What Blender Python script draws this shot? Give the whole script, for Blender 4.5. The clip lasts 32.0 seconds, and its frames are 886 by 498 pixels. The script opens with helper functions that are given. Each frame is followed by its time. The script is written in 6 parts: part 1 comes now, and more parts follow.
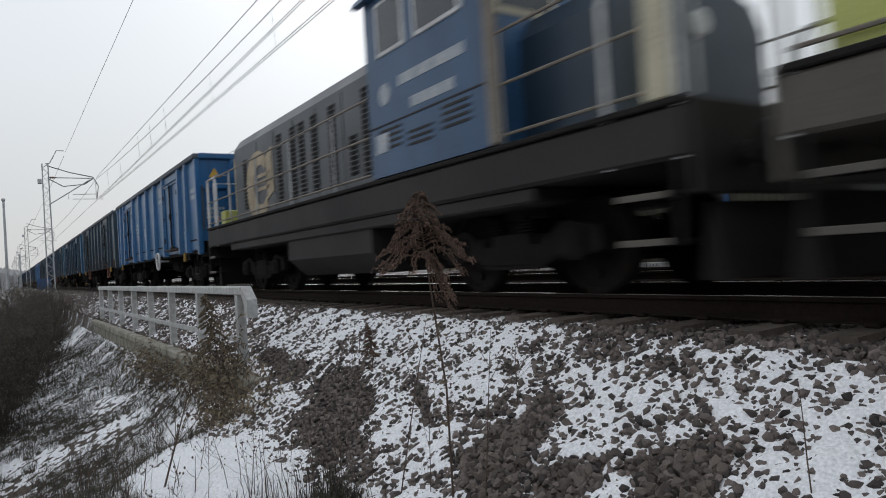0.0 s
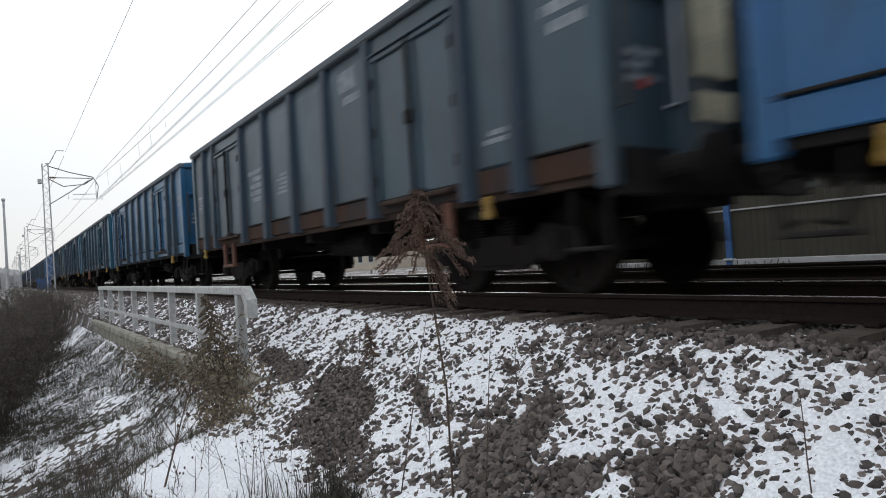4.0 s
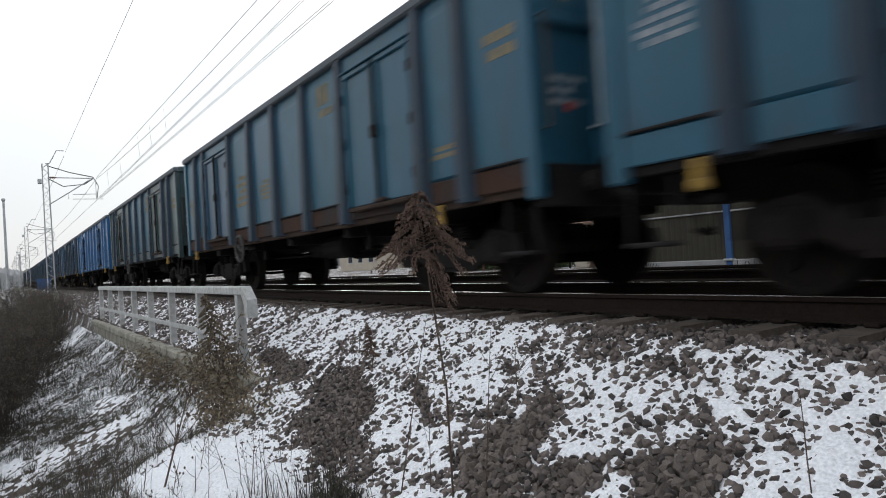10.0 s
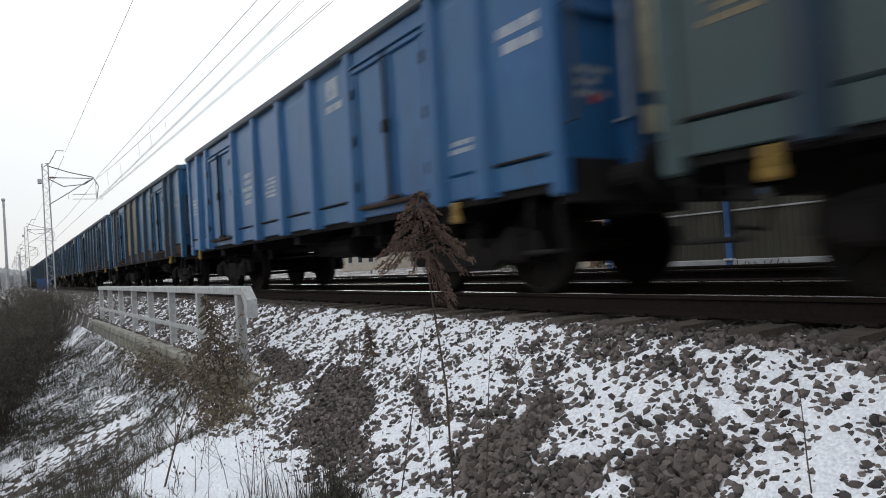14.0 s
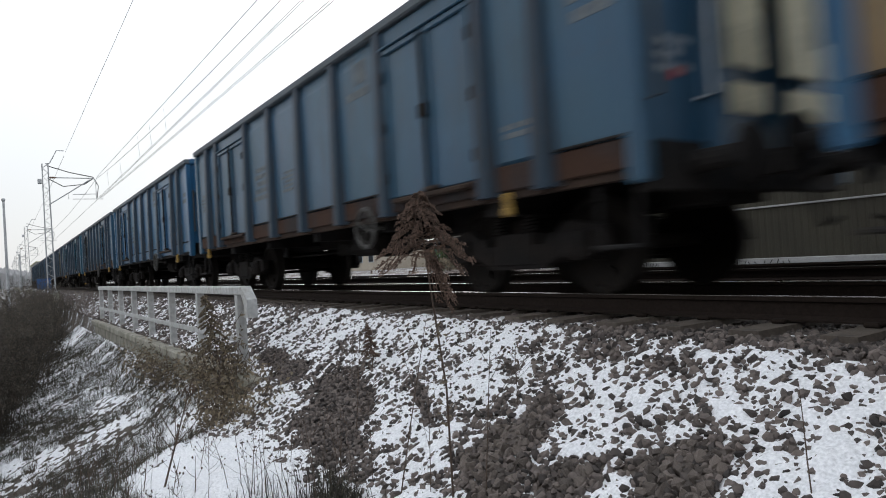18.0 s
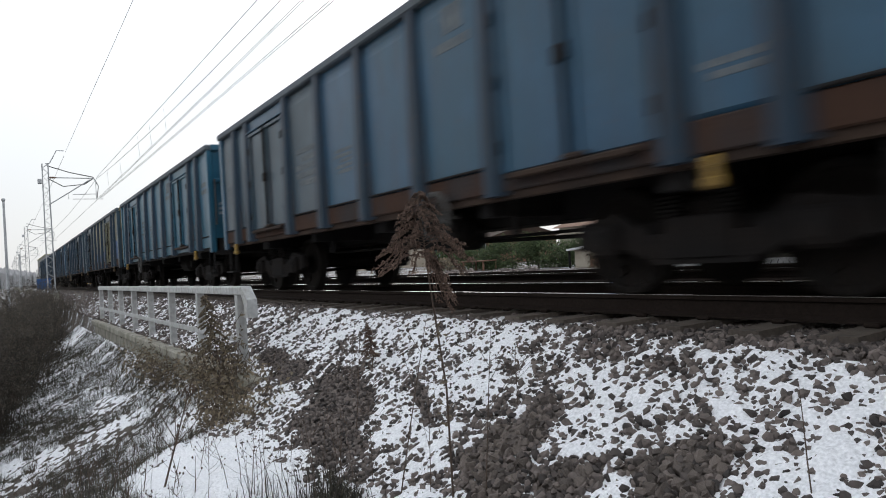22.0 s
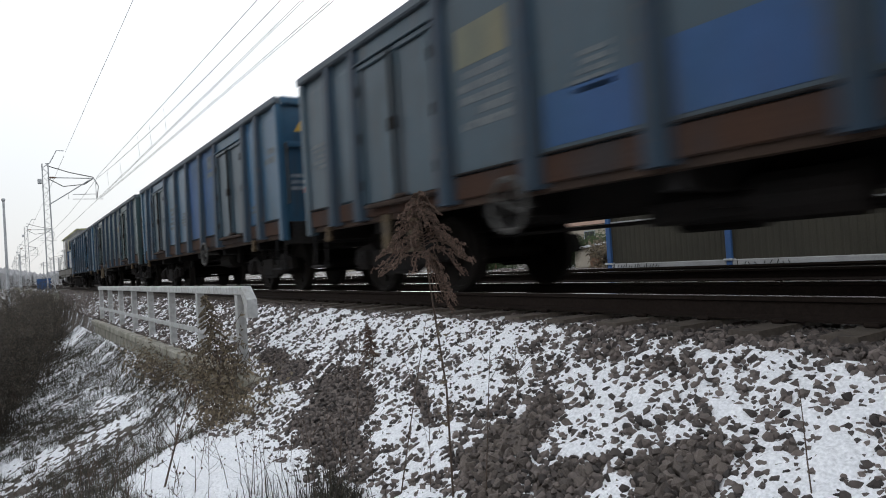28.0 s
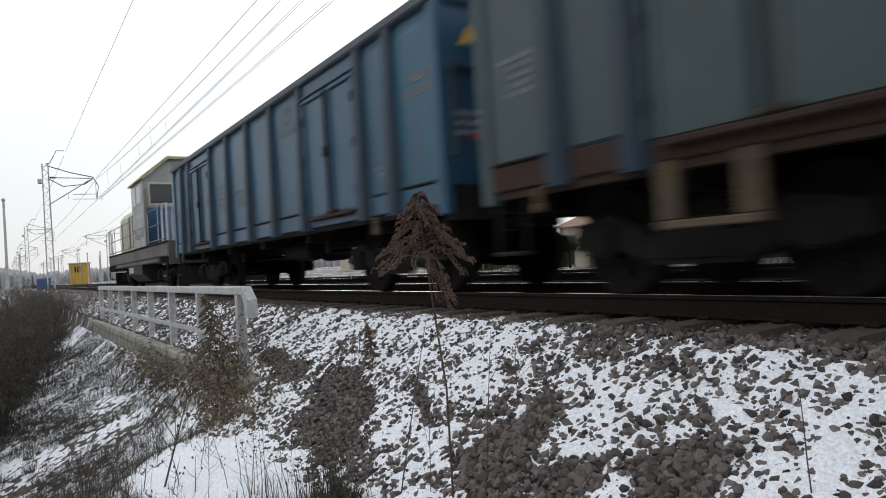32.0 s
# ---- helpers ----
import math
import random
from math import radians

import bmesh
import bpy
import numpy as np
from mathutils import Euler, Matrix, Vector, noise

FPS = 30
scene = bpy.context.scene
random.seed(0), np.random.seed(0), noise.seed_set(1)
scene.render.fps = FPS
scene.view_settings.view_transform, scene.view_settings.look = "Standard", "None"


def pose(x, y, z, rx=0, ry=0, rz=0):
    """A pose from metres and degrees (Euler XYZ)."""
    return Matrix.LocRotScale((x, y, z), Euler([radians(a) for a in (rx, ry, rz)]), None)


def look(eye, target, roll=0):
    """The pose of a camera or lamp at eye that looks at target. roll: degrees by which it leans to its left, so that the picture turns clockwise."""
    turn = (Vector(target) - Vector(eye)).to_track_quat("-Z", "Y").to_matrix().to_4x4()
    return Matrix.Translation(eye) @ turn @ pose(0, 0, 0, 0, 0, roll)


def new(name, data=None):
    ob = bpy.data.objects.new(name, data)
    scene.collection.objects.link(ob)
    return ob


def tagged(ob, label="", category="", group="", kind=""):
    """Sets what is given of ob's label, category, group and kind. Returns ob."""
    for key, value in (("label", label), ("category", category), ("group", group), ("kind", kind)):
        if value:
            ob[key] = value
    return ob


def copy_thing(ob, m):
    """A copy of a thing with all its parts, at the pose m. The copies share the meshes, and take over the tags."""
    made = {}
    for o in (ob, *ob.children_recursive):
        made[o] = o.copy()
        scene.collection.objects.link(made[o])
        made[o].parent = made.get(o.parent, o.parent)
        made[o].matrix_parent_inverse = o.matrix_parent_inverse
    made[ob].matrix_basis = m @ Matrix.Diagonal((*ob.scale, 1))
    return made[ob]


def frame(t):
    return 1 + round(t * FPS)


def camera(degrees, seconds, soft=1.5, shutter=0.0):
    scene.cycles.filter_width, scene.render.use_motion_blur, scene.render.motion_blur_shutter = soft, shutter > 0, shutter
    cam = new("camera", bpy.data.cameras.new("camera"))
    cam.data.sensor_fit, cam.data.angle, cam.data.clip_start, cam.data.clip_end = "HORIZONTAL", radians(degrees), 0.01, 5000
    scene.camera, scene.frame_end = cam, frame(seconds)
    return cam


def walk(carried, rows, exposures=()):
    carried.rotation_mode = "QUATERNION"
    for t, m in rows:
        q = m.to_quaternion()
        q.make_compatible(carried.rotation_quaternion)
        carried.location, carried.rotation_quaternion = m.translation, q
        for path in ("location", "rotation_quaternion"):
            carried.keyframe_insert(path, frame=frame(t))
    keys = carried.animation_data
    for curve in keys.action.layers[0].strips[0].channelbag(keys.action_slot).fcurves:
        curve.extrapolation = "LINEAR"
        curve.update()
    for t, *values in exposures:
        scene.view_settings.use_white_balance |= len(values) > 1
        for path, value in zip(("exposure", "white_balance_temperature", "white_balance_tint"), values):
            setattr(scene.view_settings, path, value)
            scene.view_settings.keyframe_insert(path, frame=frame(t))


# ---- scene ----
from itertools import product

# The track runs along +Y, away to the far end; +X points from the lineside to the track; z = 0 is the rail head.
C1, C2 = 5.35, 9.6          # centre lines of the two tracks
EYE = 0.417
PITCH = 14.04               # wagon length over buffers
BODY = 12.98                # wagon body length


def aim(yaw, up, lean):
    """The look of the tripod camera: yaw from +Y towards +X, up and lean in degrees."""
    a, b = radians(yaw), radians(up)
    way = Vector((math.sin(a) * math.cos(b), math.cos(a) * math.cos(b), math.sin(b)))
    return look((0, 0, EYE), Vector((0, 0, EYE)) + way, lean)


cam = camera(67.65, 32.0, soft=1.0, shutter=0.75)
walk(cam, [(0.0, aim(33.64, 0.83, -3.65)), (32.0, aim(33.64, 0.83, -3.65))],
     exposures=[(0.0, -0.27), (1.0, -0.1), (2.2, 0.15), (32.0, 0.15)])

# ---- light: an overcast winter afternoon ----
world = bpy.data.worlds.new("overcast")
scene.world = world
world.use_nodes = True
wn, wl = world.node_tree.nodes, world.node_tree.links
sky = wn.new("ShaderNodeTexSky")
sky.sky_type, sky.sun_disc = "NISHITA", False
sky.sun_elevation, sky.sun_rotation = radians(30), radians(28)
sky.air_density, sky.dust_density, sky.ozone_density = 1.0, 2.0, 1.0
pale = wn.new("ShaderNodeHueSaturation")
pale.inputs["Saturation"].default_value = 0.25
pale.inputs["Value"].default_value = 1.0
wl.new(sky.outputs[0], pale.inputs["Color"])
cloud = wn.new("ShaderNodeMix")
cloud.data_type = "RGBA"
cloud.inputs[0].default_value = 0.88
cloud.inputs[7].default_value = (8.1, 8.65, 9.3, 1)
wl.new(pale.outputs[0], cloud.inputs[6])
back = wn["Background"]
back.inputs["Strength"].default_value = 0.115
# an overcast sky: dim and warm at the horizon, brighter towards the zenith
way, height_, dome = wn.new("ShaderNodeTexCoord"), wn.new("ShaderNodeSeparateXYZ"), wn.new("ShaderNodeValToRGB")
wl.new(way.outputs["Generated"], height_.inputs[0])
wl.new(height_.outputs["Z"], dome.inputs[0])
ramp_ = dome.color_ramp
ramp_.elements[0].position, ramp_.elements[0].color = 0.0, (0.75, 0.71, 0.665, 1)
ramp_.elements[1].position, ramp_.elements[1].color = 1.0, (1.16, 1.16, 1.16, 1)
for at_, tone in ((0.10, (0.83, 0.81, 0.775, 1)), (0.26, (0.97, 0.965, 0.955, 1)), (0.4, (1.05, 1.05, 1.05, 1))):
    ramp_.elements.new(at_).color = tone
veil = wn.new("ShaderNodeMix")
veil.data_type, veil.blend_type = "RGBA", "MULTIPLY"
veil.inputs[0].default_value = 1.0
wl.new(cloud.outputs[2], veil.inputs[6])
wl.new(dome.outputs[0], veil.inputs[7])
wl.new(veil.outputs[2], back.inputs["Color"])
sun = new("sun", bpy.data.lights.new("sun", "SUN"))
sun.data.energy, sun.data.angle, sun.data.color = 0.5, radians(25), (1.0, 0.95, 0.9)
sun.matrix_world = look((46, 86, 28), (0, 0, 0))


# ---- materials ----
def mat(name, color, rough=0.7, metal=0.0, tint=None, mix=0.5, scale=3.0, fine=40.0, bump=0.15, streak=None, streak_amount=0.0, per_piece=0.0):
    """A surface: a base colour worn towards tint in patches, fine grain, optional streaks that run down it."""
    m = bpy.data.materials.new(name)
    m.use_nodes = True
    n, l = m.node_tree.nodes, m.node_tree.links
    bs = n["Principled BSDF"]
    bs.inputs["Roughness"].default_value, bs.inputs["Metallic"].default_value = rough, metal
    tc = n.new("ShaderNodeTexCoord")

    def noise_tex(s, detail, stretch=None):
        t = n.new("ShaderNodeTexNoise")
        t.inputs["Scale"].default_value, t.inputs["Detail"].default_value = s, detail
        if stretch:
            mp = n.new("ShaderNodeMapping")
            mp.inputs["Scale"].default_value = stretch
            l.new(tc.outputs["Object"], mp.inputs["Vector"])
            l.new(mp.outputs[0], t.inputs["Vector"])
        else:
            l.new(tc.outputs["Object"], t.inputs["Vector"])
        return t

    def ramp(src, lo, hi):
        r = n.new("ShaderNodeMapRange")
        r.inputs["From Min"].default_value, r.inputs["From Max"].default_value = lo, hi
        l.new(src, r.inputs["Value"])
        return r.outputs[0]

    def blend(fac, a, b, mode="MIX"):
        x = n.new("ShaderNodeMix")
        x.data_type, x.blend_type = "RGBA", mode
        for sock, v in ((x.inputs[0], fac), (x.inputs[6], a), (x.inputs[7], b)):
            if isinstance(v, (float, int)):
                sock.default_value = v
            elif isinstance(v, tuple):
                sock.default_value = (*v, 1)
            else:
                l.new(v, sock)
        return x.outputs[2]

    big, small = noise_tex(scale, 4), noise_tex(fine, 3)
    t2 = tint or tuple(c * 0.7 for c in color)
    k = n.new("ShaderNodeMath")
    k.operation = "MULTIPLY"
    k.inputs[1].default_value = mix
    l.new(ramp(big.outputs[0], 0.4, 0.65), k.inputs[0])
    col = blend(k.outputs[0], color, t2)
    if streak:
        st = noise_tex(1.0, 5, (9.0, 9.0, 0.55))
        ks = n.new("ShaderNodeMath")
        ks.operation = "MULTIPLY"
        ks.inputs[1].default_value = streak_amount
        l.new(ramp(st.outputs[0], 0.52, 0.7), ks.inputs[0])
        col = blend(ks.outputs[0], col, streak)
    g = n.new("ShaderNodeMapRange")
    g.inputs["From Min"].default_value, g.inputs["From Max"].default_value = 0.3, 0.7
    g.inputs["To Min"].default_value, g.inputs["To Max"].default_value = 0.8, 1.18
    l.new(small.outputs[0], g.inputs["Value"])
    hs = n.new("ShaderNodeHueSaturation")
    l.new(col, hs.inputs["Color"])
    if per_piece:
        oi = n.new("ShaderNodeObjectInfo")
        pr = n.new("ShaderNodeMapRange")
        pr.inputs["To Min"].default_value, pr.inputs["To Max"].default_value = 1 - per_piece, 1 + per_piece
        l.new(oi.outputs["Random"], pr.inputs["Value"])
        mu = n.new("ShaderNodeMath")
        mu.operation = "MULTIPLY"
        l.new(pr.outputs[0], mu.inputs[0])
        l.new(g.outputs[0], mu.inputs[1])
        l.new(mu.outputs[0], hs.inputs["Value"])
    else:
        l.new(g.outputs[0], hs.inputs["Value"])
    l.new(hs.outputs[0], bs.inputs["Base Color"])
    rr = n.new("ShaderNodeMapRange")
    rr.inputs["To Min"].default_value, rr.inputs["To Max"].default_value = max(rough - 0.12, 0.03), min(rough + 0.12, 1)
    l.new(big.outputs[0], rr.inputs["Value"])
    l.new(rr.outputs[0], bs.inputs["Roughness"])
    bp = n.new("ShaderNodeBump")
    bp.inputs["Strength"].default_value, bp.inputs["Distance"].default_value = bump, 0.02
    l.new(small.outputs[0], bp.inputs["Height"])
    l.new(bp.outputs[0], bs.inputs["Normal"])
    return m


def island_mat(name, dark, light, rough=0.85):
    """Loose pieces: each island of the mesh takes its own shade."""
    m = mat(name, dark, rough, scale=8.0)
    n, l = m.node_tree.nodes, m.node_tree.links
    geo, mx = n.new("ShaderNodeNewGeometry"), n.new("ShaderNodeMix")
    mx.data_type = "RGBA"
    mx.inputs[6].default_value, mx.inputs[7].default_value = (*dark, 1), (*light, 1)
    l.new(geo.outputs["Random Per Island"], mx.inputs[0])
    for x in n:
        if x.bl_idname == "ShaderNodeHueSaturation":
            l.new(mx.outputs[2], x.inputs["Color"])
    return m


RUST = (0.10, 0.055, 0.035)
GRIME = (0.045, 0.04, 0.038)
M_BLACK = mat("sooty_steel", (0.019, 0.018, 0.018), 0.85, 0.0, (0.032, 0.027, 0.024), 0.6, 2.0)
M_BOGIE = mat("bogie_steel", (0.014, 0.0125, 0.012), 0.9, 0.0, (0.024, 0.019, 0.0165), 0.7, 4.0)
M_WHEEL = mat("wheel_steel", (0.016, 0.014, 0.0125), 0.85, 0.0, (0.025, 0.019, 0.016), 0.5, 6.0)
M_RUSTY = mat("rusty_sill", (0.055, 0.036, 0.027), 0.85, 0.0, (0.03, 0.024, 0.022), 0.7, 2.0)
M_SILL = mat("rust_streaked_sill_paint", (0.055, 0.03, 0.021), 0.8, 0.0, (0.032, 0.04, 0.046), 0.7, 1.6, 35, 0.12, (0.07, 0.035, 0.02), 0.6)
M_RAILTOP = mat("polished_rail_head", (0.36, 0.35, 0.34), 0.18, 1.0, (0.22, 0.2, 0.19), 0.5, 3.0, 60, 0.02)
M_RAIL = mat("rusty_rail", (0.022, 0.0155, 0.0125), 0.95, 0.0, (0.026, 0.019, 0.016), 0.6, 5.0)
M_SLEEPER = mat("stained_concrete_sleeper", (0.135, 0.108, 0.088), 0.9, 0.0, (0.07, 0.058, 0.048), 0.6, 3.0, 30, 0.3, per_piece=0.2)
M_CONCRETE = mat("mossy_concrete", (0.36, 0.335, 0.28), 0.9, 0.0, (0.2, 0.185, 0.135), 0.7, 2.5, 25, 0.35, (0.08, 0.075, 0.06), 0.7)
M_RAILING = mat("weathered_white_railing_paint", (0.50, 0.50, 0.49), 0.6, 0.0, (0.40, 0.395, 0.38), 0.6, 4.0, 14, 0.05, (0.25, 0.2, 0.15), 0.3)
M_GALV = mat("galvanised_steel", (0.46, 0.47, 0.48), 0.55, 0.2, (0.24, 0.25, 0.26), 0.6, 2.0)
M_WIRE = mat("copper_wire", (0.10, 0.10, 0.10), 0.5, 0.4)
M_INSUL = mat("porcelain", (0.16, 0.09, 0.06), 0.3)
M_SNOW = mat("snow", (0.89, 0.885, 0.905), 0.75, 0.0, (0.82, 0.82, 0.85), 0.6, 6.0, 55, 0.35)
M_STONE = island_mat("ballast_stone", (0.036, 0.03, 0.028), (0.2, 0.163, 0.145))
M_STONE1 = mat("ballast_stone_single", (0.15, 0.122, 0.105), 0.88, 0.0, (0.07, 0.058, 0.052), 0.7, 20.0, 90, 0.4, per_piece=0.45)
M_TWIG = mat("dry_stalk", (0.10, 0.068, 0.05), 0.9, 0.0, (0.06, 0.045, 0.035), 0.6, 12.0)
M_PLUME = island_mat("dry_seed_plume", (0.04, 0.025, 0.019), (0.24, 0.155, 0.115))
M_LEAF = island_mat("withered_leaf", (0.08, 0.062, 0.044), (0.27, 0.215, 0.145))
M_GRASS = island_mat("dry_grass", (0.02, 0.02, 0.015), (0.12, 0.108, 0.075))
M_BUSH = island_mat("bare_twigs", (0.035, 0.03, 0.024), (0.115, 0.094, 0.072))
M_WIRY = island_mat("dark_dead_stem", (0.018, 0.016, 0.014), (0.07, 0.058, 0.046))
M_HEDGE = island_mat("evergreen_leaf", (0.03, 0.05, 0.018), (0.08, 0.11, 0.04))
# the pale grey has the haze of distance put into it
M_WOODS = island_mat("haze_tinted_far_wood", (0.29, 0.285, 0.29), (0.42, 0.415, 0.42))
M_WALLPANEL = mat("olive_barrier_panel", (0.036, 0.031, 0.019), 0.8, 0.0, (0.028, 0.025, 0.017), 0.6, 1.0, 30, 0.2)
M_PLINTH = mat("pale_plinth", (0.34, 0.335, 0.33), 0.85, 0.0, (0.24, 0.235, 0.23), 0.6, 1.5)
M_BLUEPOST = mat("blue_post_paint", (0.025, 0.085, 0.22), 0.5, 0.0, (0.03, 0.08, 0.22), 0.5, 3.0)
M_YELLOW = mat("yellow_paint", (0.52, 0.31, 0.04), 0.6, 0.0, (0.3, 0.19, 0.05), 0.6, 2.0)
M_WHITE = mat("white_lettering_paint", (0.44, 0.46, 0.48), 0.7, 0.0, (0.2, 0.25, 0.32), 0.6, 6.0)
M_MARK = mat("worn_lettering_paint", (0.3, 0.32, 0.34), 0.75, 0.0, (0.12, 0.15, 0.19), 0.8, 9.0)
M_FAINT = mat("faint_lettering_paint", (0.15, 0.16, 0.165), 0.75, 0.0, (0.06, 0.08, 0.095), 0.8, 9.0)
M_OCHREMARK = mat("ochre_lettering_paint", (0.22, 0.17, 0.09), 0.75, 0.0, (0.12, 0.11, 0.08), 0.8, 9.0)
M_RED = mat("red_paint", (0.45, 0.05, 0.03), 0.6)
M_CREAMWALL = mat("cream_render_wall", (0.48, 0.42, 0.34), 0.9, 0.0, (0.38, 0.33, 0.27), 0.6, 1.0)
M_BRICK = mat("brown_brick", (0.2, 0.11, 0.07), 0.9, 0.0, (0.14, 0.08, 0.06), 0.6, 4.0)
M_GLASS = mat("dark_window_glass", (0.03, 0.035, 0.04), 0.08, 0.0, (0.05, 0.055, 0.06), 0.5, 1.0, 10, 0.0)
M_CREAM = mat("cream_engine_paint", (0.55, 0.5, 0.36), 0.5, 0.0, (0.42, 0.38, 0.28), 0.6, 2.0, 40, 0.05, GRIME, 0.3)
M_EMBLEM = mat("faded_ochre_cream_paint", (0.46, 0.37, 0.25), 0.6, 0.0, (0.3, 0.24, 0.16), 0.6, 3.0, 40, 0.05, GRIME, 0.4)
M_CORNER = mat("dusty_cream_corner_paint", (0.2, 0.175, 0.145), 0.6, 0.0, (0.12, 0.1, 0.085), 0.6, 3.0, 40, 0.05, RUST, 0.35)
M_SHORT = mat("dark_blue_grey_engine_paint", (0.022, 0.042, 0.07), 0.45, 0.0, (0.03, 0.042, 0.052), 0.6, 1.5, 40, 0.05, GRIME, 0.3)
M_ROOF = mat("faded_yellow_green_roof_paint", (0.36, 0.36, 0.17), 0.6, 0.0, (0.3, 0.29, 0.2), 0.6, 2.0, 40, 0.05, GRIME, 0.3)
M_GREENISH = mat("yellow_green_engine_paint", (0.5, 0.52, 0.14), 0.45, 0.0, (0.4, 0.42, 0.16), 0.5, 2.0, 40, 0.05)
M_ENGBLUE = mat("blue_engine_paint", (0.024, 0.08, 0.175), 0.4, 0.0, (0.022, 0.062, 0.13), 0.5, 1.5, 40, 0.04, GRIME, 0.25)
M_ENGGREY = mat("grey_engine_paint", (0.052, 0.06, 0.072), 0.42, 0.0, (0.04, 0.044, 0.05), 0.6, 1.2, 40, 0.05, GRIME, 0.3)
M_ENGDARK = mat("dark_engine_frame", (0.016, 0.0125, 0.0118), 0.7, 0.0, (0.011, 0.0098, 0.0094), 0.6, 1.2, 40, 0.08)
M_RUSTFRAME = mat("red_rust_frame", (0.13, 0.05, 0.03), 0.8, 0.0, (0.08, 0.04, 0.03), 0.6, 4.0)
M_CREAMFRAME = mat("faded_cream_frame", (0.10, 0.07, 0.035), 0.8, 0.0, (0.07, 0.055, 0.045), 0.6, 4.0)
M_PALE = mat("pale_grey_engine_paint", (0.34, 0.335, 0.32), 0.5, 0.0, (0.26, 0.25, 0.23), 0.6, 2.0, 40, 0.05, GRIME, 0.4)
M_DUSTY = mat("dusty_engine_frame", (0.11, 0.098, 0.082), 0.7, 0.0, (0.07, 0.062, 0.055), 0.6, 1.2, 40, 0.08)
M_HOOK = mat("dirty_yellow_paint", (0.42, 0.25, 0.035), 0.65, 0.0, (0.16, 0.1, 0.04), 0.8, 9.0)
M_DIM = mat("grimy_pale_paint", (0.05, 0.047, 0.043), 0.7, 0.0, (0.03, 0.026, 0.022), 0.7, 9.0)
M_DULLHOOK = mat("grimy_ochre_paint", (0.1, 0.06, 0.025), 0.8, 0.0, (0.05, 0.035, 0.02), 0.8, 9.0)
# rust-streaked cream put in for the brightness between two wagons
M_GAPLIGHT = mat("weathered_gap_light_cream", (0.62, 0.55, 0.36), 0.6, 0.0, (0.3, 0.27, 0.2), 0.6, 3.0, 40, 0.08, RUST, 0.3)
M_LOUVRE = mat("louvre_black", (0.012, 0.012, 0.013), 0.7)
M_RAILWHITE = mat("white_handrail", (0.6, 0.6, 0.6), 0.45)


for sooty in (M_BLACK, M_BOGIE, M_WHEEL, M_RUSTY, M_SILL, M_RAIL):
    sooty.node_tree.nodes["Principled BSDF"].inputs["Specular IOR Level"].default_value = 0.12


def paint(name, color, fade, rust=0.4, rough=0.55, chalk=0.3):
    """Old wagon paint: faded and rust-streaked, with chalky blotches and grime that differ from panel to panel."""
    # colours lifted evenly towards grey: a veil of glare put into the paint
    color, fade = (tuple(1.14 * c + 0.011 for c in v) for v in (color, fade))
    m = mat(name, color, rough, 0.0, fade, 0.75, 0.9, 35, 0.03, RUST, rust)
    n, l = m.node_tree.nodes, m.node_tree.links
    n["Principled BSDF"].inputs["Specular IOR Level"].default_value = 0.3
    hs = [x for x in n if x.bl_idname == "ShaderNodeHueSaturation"][0]
    grain = hs.inputs["Value"].links[0].from_node
    grain.inputs["To Min"].default_value, grain.inputs["To Max"].default_value = 0.96, 1.04
    tc, oi, shift = n.new("ShaderNodeTexCoord"), n.new("ShaderNodeObjectInfo"), n.new("ShaderNodeVectorMath")
    shift.operation = "MULTIPLY_ADD"
    shift.inputs[1].default_value = (37.0, 53.0, 29.0)
    l.new(oi.outputs["Random"], shift.inputs[0])
    l.new(tc.outputs["Object"], shift.inputs[2])
    src = hs.inputs["Color"].links[0].from_socket
    layers = (((2.3, 2.3, 1.6), 0.52, 0.7, tuple(c * 1.55 + 0.014 for c in color), chalk),
              ((6.0, 6.0, 0.9), 0.54, 0.68, GRIME, 0.34),
              ((11.0, 11.0, 9.0), 0.62, 0.68, RUST, rust * 1.2))
    for size, lo, hi, over, amount in layers:
        mp, t = n.new("ShaderNodeMapping"), n.new("ShaderNodeTexNoise")
        mp.inputs["Scale"].default_value = size
        t.inputs["Scale"].default_value, t.inputs["Detail"].default_value, t.inputs["Roughness"].default_value = 1.0, 7, 0.62
        r, mx = n.new("ShaderNodeMapRange"), n.new("ShaderNodeMix")
        r.inputs["From Min"].default_value, r.inputs["From Max"].default_value = lo, hi
        r.inputs["To Max"].default_value = min(amount, 0.8)
        mx.data_type = "RGBA"
        mx.inputs[7].default_value = (*over, 1)
        l.new(shift.outputs[0], mp.inputs["Vector"])
        l.new(mp.outputs[0], t.inputs["Vector"])
        l.new(t.outputs[0], r.inputs["Value"])
        l.new(r.outputs[0], mx.inputs[0])
        l.new(src, mx.inputs[6])
        src = mx.outputs[2]
    l.new(src, hs.inputs["Color"])
    return m


